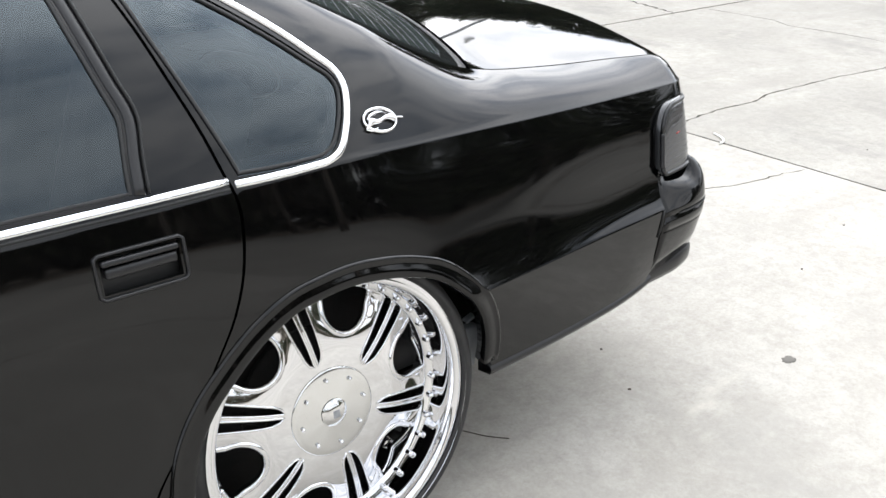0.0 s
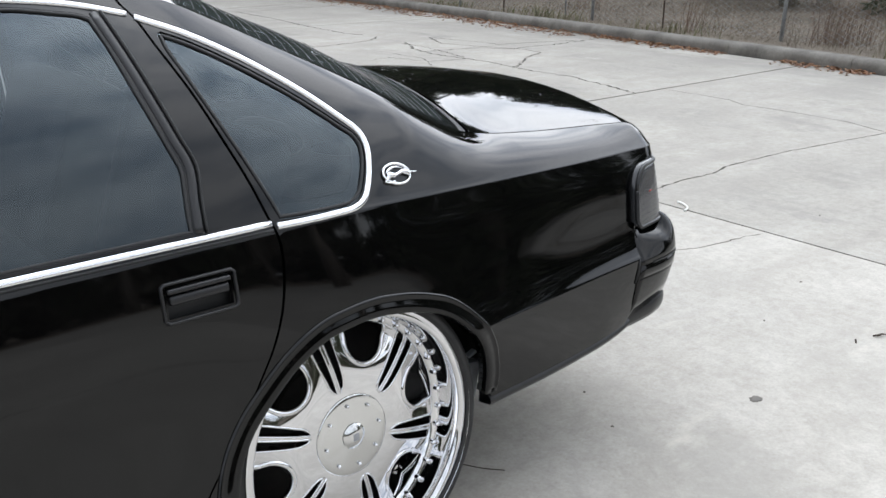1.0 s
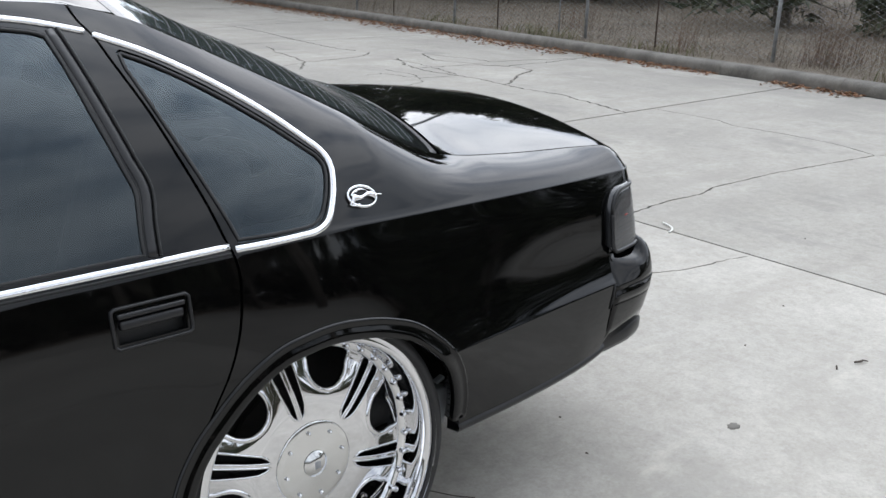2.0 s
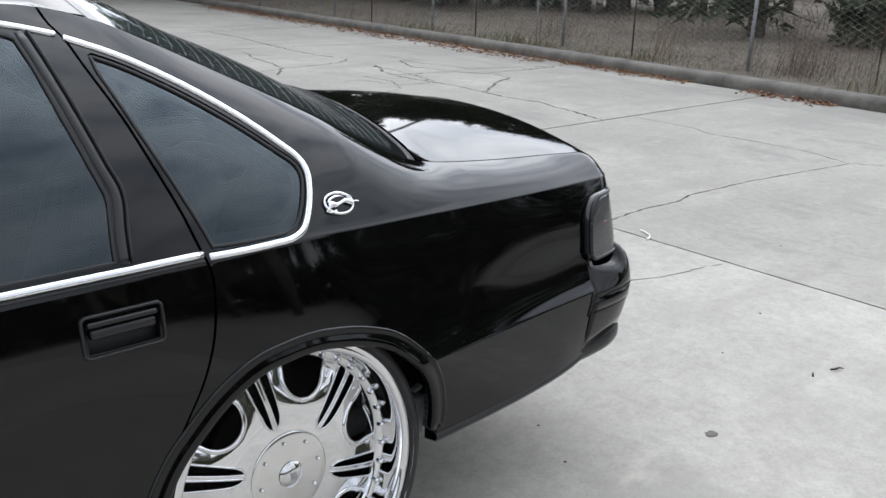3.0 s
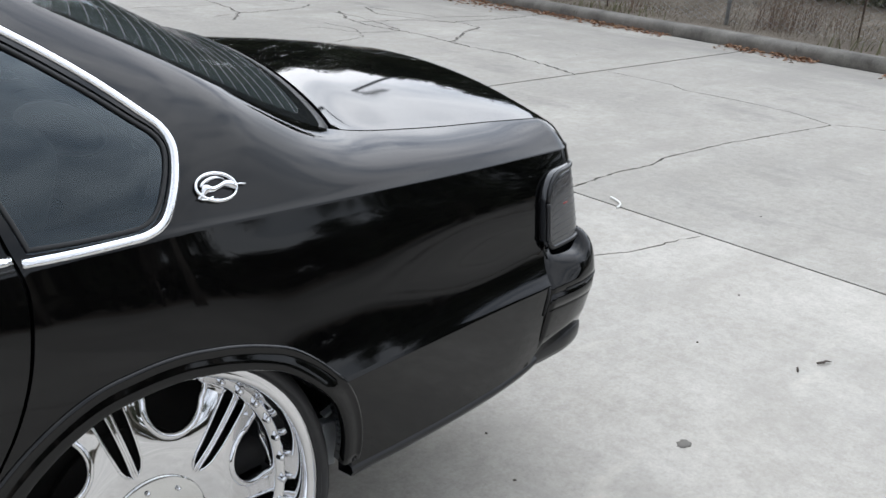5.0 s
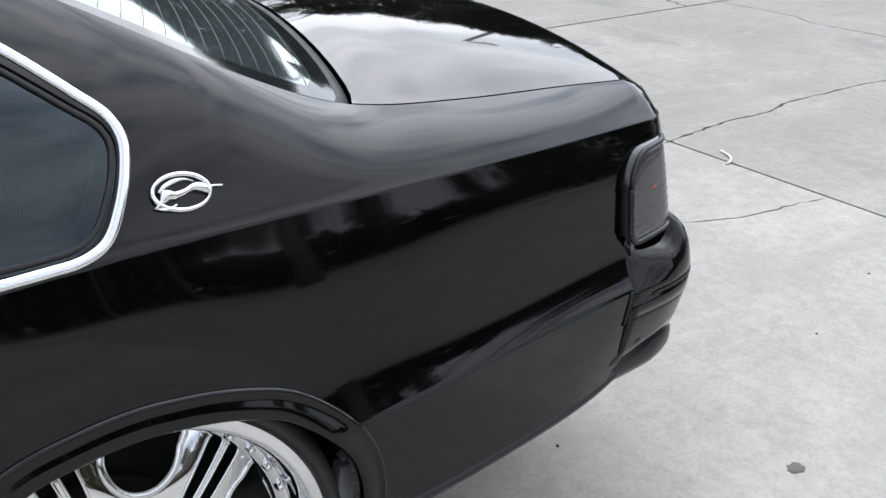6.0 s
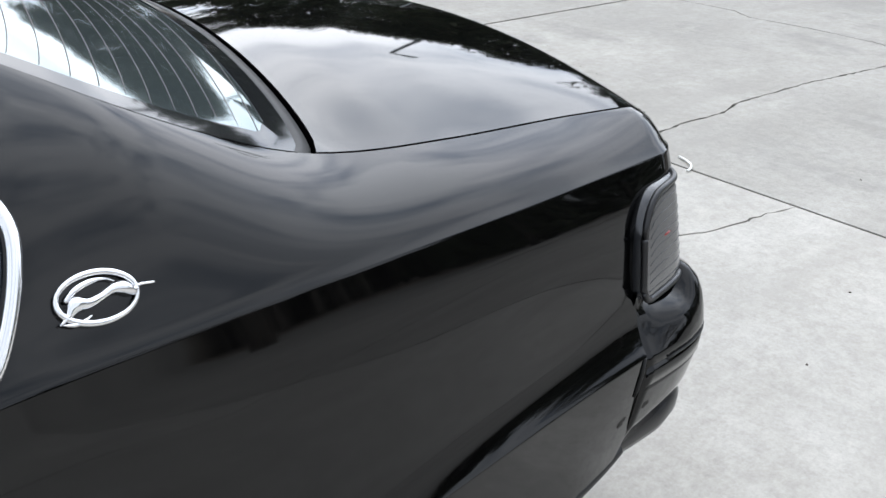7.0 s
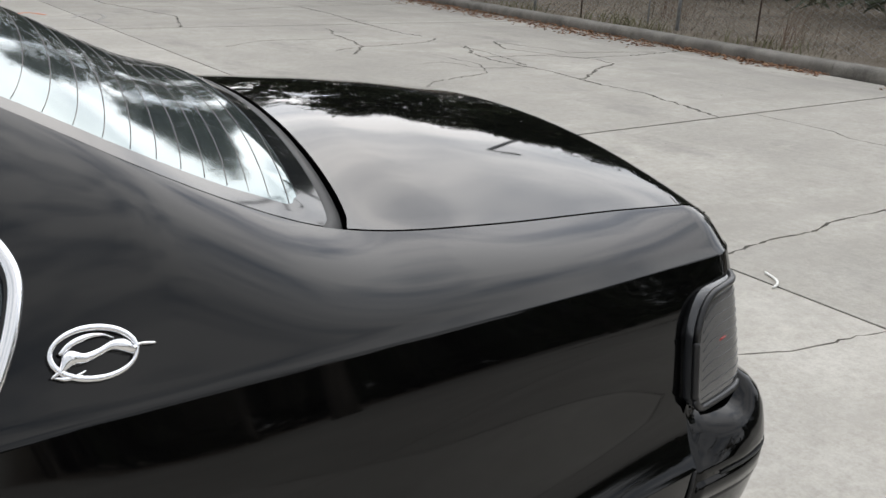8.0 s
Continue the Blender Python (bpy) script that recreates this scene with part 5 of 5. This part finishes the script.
def leaf_litter(name, n, place, label):
    verts, faces = [], []
    for _ in range(n):
        x, y, z = place()
        a, s, t = rng.uniform(0, 6.3), rng.uniform(0.018, 0.045), rng.uniform(-0.5, 0.5)
        c, d = math.cos(a) * s, math.sin(a) * s
        k = len(verts)
        verts += [(x - c, y - d, z), (x + d * 0.5, y - c * 0.5, z + s * 0.35 + t * 0.01), (x + c, y + d, z + s * 0.1), (x - d * 0.5, y + c * 0.5, z + s * 0.4 - t * 0.01)]
        faces += [(k, k + 1, k + 2), (k, k + 2, k + 3)]
    me = bpy.data.meshes.new(name)
    me.from_pydata(verts, [], faces)
    return tagged(from_mesh(name, me, LEAF, None, "", False), label, "leaves", "", "stuff")


def by_kerb():
    while True:
        y = rng.uniform(2, 24)
        w = 0.62 if y > 8.5 else 0.30
        if noise.noise((y * 0.9, 0.3, 9.0)) > -0.25 + (0.12 if y < 8 else -0.2):
            edge = kerb_x(y) - 0.02
            x = edge - abs(rng.gauss(0, w * 0.5))
            return x, y, 0.004 + 0.03 * rng.random() * max(0, 1 - (edge - x) / 0.3)


leaf_litter("fallen_leaves", 3600, by_kerb, "drift of brown fallen leaves along the kerb")


# ---- trees round the yard ----
def grow(bm, p, d, length, radius, depth, rng, spread=0.55):
    """One limb and, at its end, the limbs that leave it."""
    path, rad = [p], [radius]
    steps = 3 if depth > 1 else 2
    for i in range(steps):
        d = (d + Vector((rng.gauss(0, 0.13), rng.gauss(0, 0.13), rng.gauss(0.03, 0.08)))).normalized()
        path.append(path[-1] + d * length / steps)
        rad.append(radius * (1 - 0.42 * (i + 1) / steps))
    tube(path, rad, 6 if depth > 3 else 3, bm=bm, cap=False)
    if depth == 0:
        return
    kids = 2 + (rng.random() < 0.65) + (depth > 3)
    for k in range(kids):
        at = path[-1] if k < 2 else path[rng.randint(1, steps - 1)]
        side = Vector((rng.gauss(0, 1), rng.gauss(0, 1), rng.gauss(0.15, 0.5))).normalized()
        grow(bm, at, (d * (1 - spread) + side * spread).normalized(), length * rng.uniform(0.62, 0.84), rad[-1] * rng.uniform(0.6, 0.8), depth - 1, rng, spread)


def bare_tree(seed, height):
    rng = random.Random(seed)
    t = thing("bare_tree", "leafless grey-brown tree with fine bare branches", "tree", "bare trees round the yard")
    bm = bmesh.new()
    tube([(0, 0, -0.2), (0.03, 0, height * 0.12), (0.0, 0.05, height * 0.30)], [height * 0.022, height * 0.017, height * 0.014], 8, bm=bm)
    part("trunk", bm, BARK, t)
    bm = bmesh.new()
    for k in range(4):
        a = rng.uniform(0, 6.3)
        grow(bm, Vector((0, 0.05, height * (0.24 + 0.02 * k))), Vector((math.cos(a) * 0.5, math.sin(a) * 0.5, 0.9)).normalized(), height * 0.21, height * 0.010, 5, rng)
    part("crown", bm, BARK, t, "fine bare branches")
    return t


def pine_tree(seed, height):
    rng = random.Random(seed)
    t = thing("pine_tree", "tall dark green pine with a ragged crown", "tree", "pines behind the yard")
    part("trunk", tube([(0, 0, -0.2), (0.05, 0, height * 0.5), (0, 0.05, height * 0.97)], [height * 0.020, height * 0.013, 0.03], 8), BARK, t)
    verts, faces = [], []
    for _ in range(230):
        f = rng.random() ** 0.9
        z = height * (0.05 + 0.93 * f)
        reach = height * (0.24 * (1 - f) ** 0.7 + 0.03)
        a, q = rng.uniform(0, 6.3), reach * rng.uniform(0.25, 1.0)
        c = Vector((q * math.cos(a), q * math.sin(a), z - 0.15 * q))
        size = rng.uniform(0.25, 0.55) * (height / 10)
        for _ in range(16):
            d = Vector((rng.gauss(0, 1), rng.gauss(0, 1), rng.gauss(0, 0.6))) * size * 0.75
            e = Vector((rng.gauss(0, 1), rng.gauss(0, 1), rng.gauss(0.4, 0.7))).normalized() * size
            g = Vector((rng.gauss(0, 1), rng.gauss(0, 1), rng.gauss(0, 1))).normalized() * size * 0.22
            n = len(verts)
            verts += [tuple(c + d - g), tuple(c + d + g), tuple(c + d + e)]
            faces.append((n, n + 1, n + 2))
    me = bpy.data.meshes.new("crown")
    me.from_pydata(verts, [], faces)
    from_mesh("crown", me, PINE, t, "ragged clumps of dark needles", False)
    return t


rng = random.Random(21)
kinds = [bare_tree(3, 9.5), bare_tree(8, 8.0), bare_tree(17, 11.0)]
pines = [pine_tree(4, 10.5), pine_tree(9, 9.0)]
for ob, at in zip(kinds + pines, ((44.0, 9.0), (-24.0, 31.0), (38.0, 14.0), (-2.0, 33.0), (4.5, 35.0))):
    ob.location = (*at, ground_height(*at))


def plant(ob, x, y, scale, turn):
    copy_thing(ob, Matrix.Translation((x, y, ground_height(x, y))) @ Matrix.Rotation(turn, 4, "Z")).scale = (scale,) * 3


# bare trees beyond the fence, and a thinner line along the yard's other side
for i, (x, y) in enumerate(((40, 17), (38, 6), (41, -3), (36, 12), (24, 3.0), (26, 8), (25, 12.5), (28, -1), (24.5, 17))):
    plant(kinds[i % 3], x, y, rng.uniform(0.85, 1.1), rng.uniform(0, 6.3))
for i, (x, y) in enumerate(((-17, -22.5), (-11.5, -23.2), (-6.5, -22.5), (-1.5, -24), (3.5, -23.2), (8.5, -24.4), (13, -23.5), (-23, -22))):
    plant(kinds[i % 3], x, y, rng.uniform(0.75, 0.95), rng.uniform(0, 6.3))
plant(kinds[2], 11.2, -16.4, 1.22, 0.7)
for x, y, s in ((18.6, 8.7, 0.95), (27, 5.0, 0.95), (29, 10, 1.0), (27, 15.5, 0.9), (25.5, -1.5, 0.8),
                (17, -14, 0.85), (20, -16, 1.05), (23, -14, 1.1), (26.5, -17.5, 1.2), (31, -15, 1.1)):
    plant(pines[int(x) % 2], x, y, s, x)
# the treeline past the far corner of the yard: pines, a gap of bare crowns, and pines again
for deg, high in ((72, 6.0), (66, 6.2), (61, 7.0), (57, 11.4), (54.5, 12.8), (52, 12.2), (49.5, 12.4), (46.4, 11.0), (44.6, 11.2), (43.2, 11.4), (41.8, 11.2), (40.2, 11.0), (38.5, 10.6), (36.5, 10.6), (34, 12.0), (31.5, 11.6), (29, 10.0)):
    r = (31.5 if deg > 47 else 28.5) + rng.uniform(-1, 1)
    plant(pines[int(deg) % 2], 0.9 + r * math.cos(radians(deg)), 0.6 + r * math.sin(radians(deg)), high / (10.5, 9.0)[int(deg) % 2], rng.uniform(0, 6.3))
for i, (deg, high) in enumerate(((47.5, 12.0), (45.5, 11.8), (43.5, 11.0), (41.0, 10.8), (39.0, 11.4), (37.5, 11.0), (27, 9), (24, 9))):
    plant(kinds[i % 3], 0.9 + 33 * math.cos(radians(deg)), 0.6 + 33 * math.sin(radians(deg)), high / (9.5, 8.0, 11.0)[i % 3], rng.uniform(0, 6.3))
# pines all round
for i in range(9):
    plant(pines[i % 2], -20 + 4.6 * i + rng.uniform(-1, 1), 31 + rng.uniform(-1.5, 1.5), rng.uniform(1.25, 1.6), rng.uniform(0, 6.3))
for i in range(18):
    plant(pines[i % 2], -40 + 4.4 * i + rng.uniform(-1.2, 1.2), -27 + rng.uniform(-1.5, 1.5), rng.uniform(0.55, 0.8), rng.uniform(0, 6.3))
for i in range(7):
    plant(pines[i % 2], 48 + rng.uniform(-3, 5), -24 + 9 * i, rng.uniform(0.7, 1.0), rng.uniform(0, 6.3))
for i in range(7):
    plant(pines[i % 2], -34 + rng.uniform(-4, 4), -24 + 9 * i, rng.uniform(0.8, 1.1), rng.uniform(0, 6.3))


def woods(name, n, place, label, mat=None):
    """Far brush and woods, as a thick ragged mass of leafy clumps."""
    rng = random.Random(len(name))
    verts, faces = [], []
    for _ in range(n):
        x, y, z, s = place(rng)
        c = Vector((x, y, z))
        for _ in range(3):
            e = Vector((rng.gauss(0, 1), rng.gauss(0, 1), rng.gauss(0.2, 0.8))).normalized() * s
            g = Vector((rng.gauss(0, 1), rng.gauss(0, 1), rng.gauss(0, 1))).normalized() * s * 0.45
            k = len(verts)
            verts += [tuple(c - e * 0.5 - g), tuple(c - e * 0.5 + g), tuple(c + e)]
            faces.append((k, k + 1, k + 2))
    me = bpy.data.meshes.new(name)
    me.from_pydata(verts, [], faces)
    return tagged(from_mesh(name, me, mat or BRUSH, None, "", False), label, "woods", "", "stuff")


def ring_of_brush(rng):
    side = rng.random()
    if side < 0.45:
        x, y, high = rng.uniform(-42, 42), -28 - 3 * rng.random(), 4.6
    elif side < 0.72:
        x, y = rng.uniform(-42, 26), 30.5 + 3 * rng.random()
        high = 10.5 if x < 9 else 7.0 if x > 14 else 4.0
    elif side < 0.86:
        x, y, high = -33 - 4 * rng.random(), rng.uniform(-25, 36), 4.5
    else:
        x, y, high = 40 + 6 * rng.random(), rng.uniform(-30, 45), 7.0
    h = high * (0.75 + 0.5 * noise.noise((x * 0.22, y * 0.22, 4.0)) + 0.25 * noise.noise((x * 0.9, y * 0.9, 1.0)))
    return x, y, 0.1 + h * rng.random() ** 0.75, rng.uniform(0.35, 0.9)


woods("far_woods", 13000, ring_of_brush, "dark winter brush and woods round the yard")


def thicket_spot(rng):
    x, y = 17.6 + 3.6 * rng.random(), 6.6 - 10 * rng.random()
    return x, y, 0.1 + (1.3 + 0.9 * noise.noise((x * 0.8, y * 0.8, 2.0))) * rng.random(), rng.uniform(0.12, 0.35)


woods("evergreen_thicket", 3600, thicket_spot, "dark evergreen undergrowth behind the fence", PINE)


def shrub(x, y, s, seed):
    rng = random.Random(seed)
    b = thing("shrub", "dark leafless shrub of tangled twigs behind the fence", "shrub", "shrubs behind the fence", "", (x, y, ground_height(x, y)))
    bm = bmesh.new()
    for _ in range(16):
        a = rng.uniform(0, 6.3)
        grow(bm, Vector((rng.gauss(0, 0.3), rng.gauss(0, 0.3), -0.05)) * s, Vector((math.cos(a) * 0.5, math.sin(a) * 0.5, 0.9)).normalized(), 0.40 * s, 0.006 * s, 3, rng, 0.5)
    part("crown", bm, TWIG, b)


for i, (x, y, s) in enumerate(((19.5, 8.5, 1.3), (20.5, 6.4, 1.6), (19.0, 4.0, 1.5), (22, 11.5, 1.5), (23, 8.8, 1.7), (18.0, 1.5, 1.4), (24, 4.5, 1.8), (20.0, 13.5, 1.3), (17.0, -1.0, 1.2), (26, 1.0, 1.8))):
    shrub(x, y, s, 60 + i)

# street lamp beyond the corner of the yard
lamp = thing("street_lamp", "tall grey street lamp with a short side arm", "street lamp", "", "", (23.9, 20.6, ground_height(23.9, 20.6)))
part("pole", tube([(0, 0, -0.3), (0, 0, 8.0), (0, 0, 15.3)], [0.17, 0.14, 0.12], 12), GALV, lamp)
part("arm", tube([(0, 0, 15.2), (0.16, -0.18, 15.32), (0.40, -0.45, 15.34)], 0.08, 8), GALV, lamp)
part("lamp_head", rounded_box((0.7, 0.30, 0.18), 0.05, Matrix.Translation((0.58, -0.65, 15.34)) @ Matrix.Rotation(radians(-48), 4, "Z")), GALV, lamp)


# ---- small things on the concrete ----
def blot(name, mat, x, y, rx, ry, seed, label, category):
    rng = random.Random(seed)
    n = 22
    ring = []
    for k in range(n):
        a = 2 * math.pi * k / n
        q = rng.uniform(0.75, 1.1)
        ring.append((x + rx * q * math.cos(a), y + ry * q * math.sin(a)))
    bm = loft([[(px, py, 0.0005) for px, py in ring], [(x + (px - x) * 0.9, y + (py - y) * 0.9, 0.003) for px, py in ring], [(x + (px - x) * 0.4, y + (py - y) * 0.4, 0.0036) for px, py in ring]], True)
    bm.verts.ensure_lookup_table()
    bm.faces.new(bm.verts[-n:])
    bmesh.ops.recalc_face_normals(bm, faces=bm.faces[:])
    return tagged(part(name, bm, mat), label, category)


blot("stain", STAIN, 1.643, -0.118, 0.030, 0.022, 3, "small dark grey dried blot on the concrete", "stain")
tagged(part("plastic_strip", tube(spline([(3.630, 1.540, 0.007), (3.600, 1.478, 0.009), (3.565, 1.432, 0.009), (3.52, 1.408, 0.007), (3.485, 1.402, 0.007)], 16), 0.0062, 8), WHITE), "curved scrap of white plastic strip on the concrete", "scrap")
tagged(part("twig", tube([(2.520, -0.164, 0.006), (2.540, -0.182, 0.010), (2.562, -0.180, 0.008), (2.576, -0.197, 0.006)], [0.004, 0.005, 0.004, 0.002], 6), TWIG), "short dark twig lying on the concrete", "twig")
tagged(part("wire", tube(spline([(0.51, 0.31, 0.004), (0.540, 0.264, 0.005), (0.571, 0.207, 0.006), (0.616, 0.158, 0.004)], 14), 0.0016, 6), TWIG), "thin dark bent wire beside the tyre", "wire")
tagged(part("twig", tube([(2.40, -0.145, 0.004), (2.425, -0.132, 0.006), (2.43, -0.13, 0.004)], [0.003, 0.004, 0.002], 6), TWIG), "tiny dark twig lying on the concrete", "twig")
rng = random.Random(77)
verts, faces = [], []
fixed = [(1.09, 0.105), (1.21, 0.324), (4.06, 0.82), (8.06, 5.1), (2.325, 0.226), (1.9, 0.6), (2.9, 0.35), (3.0, -0.6)]
for k in range(70):
    x, y = fixed[k] if k < len(fixed) else (rng.uniform(0.9, 10.5), rng.uniform(-2.5, 9))
    s = rng.uniform(0.002, 0.004) if k >= len(fixed) else 0.0055
    n = len(verts)
    a = rng.uniform(0, 3)
    for dx, dy, dz in ((-1, -0.6, 0), (1, -0.7, 0), (0.9, 0.8, 0), (-0.8, 0.7, 0), (0.1, 0.0, 0.9)):
        verts.append((x + s * (dx * math.cos(a) - dy * math.sin(a)), y + s * (dx * math.sin(a) + dy * math.cos(a)), s * dz + 0.0005))
    faces += [(n, n + 1, n + 4), (n + 1, n + 2, n + 4), (n + 2, n + 3, n + 4), (n + 3, n, n + 4)]
me = bpy.data.meshes.new("debris")
me.from_pydata(verts, [], faces)
tagged(from_mesh("debris", me, TWIG, None, "", False), "scattered dark crumbs and bits on the concrete", "debris", "", "stuff")
tagged(part("paint_mark", tube(spline([(3.2, 14.42, 0.0), (3.36, 14.72, 0.002), (3.52, 14.78, 0.002), (3.68, 14.42, 0.0)], 18), 0.035, 6), ORANGE), "faded orange marking line sprayed on the concrete", "marking")
bpy.data.objects["paint_mark"].scale = (1, 1, 0.12)
tagged(part("paint_mark", tube(spline([(3.95, 13.95, 0.0), (4.25, 14.45, 0.002), (4.50, 14.50, 0.002), (4.42, 13.95, 0.002), (4.15, 13.45, 0.002), (4.27, 13.14, 0.0)], 24), 0.03, 6), FADED), "faded grey marking scrawled on the concrete", "marking")
bpy.data.objects["paint_mark.001"].scale = (1, 1, 0.12)
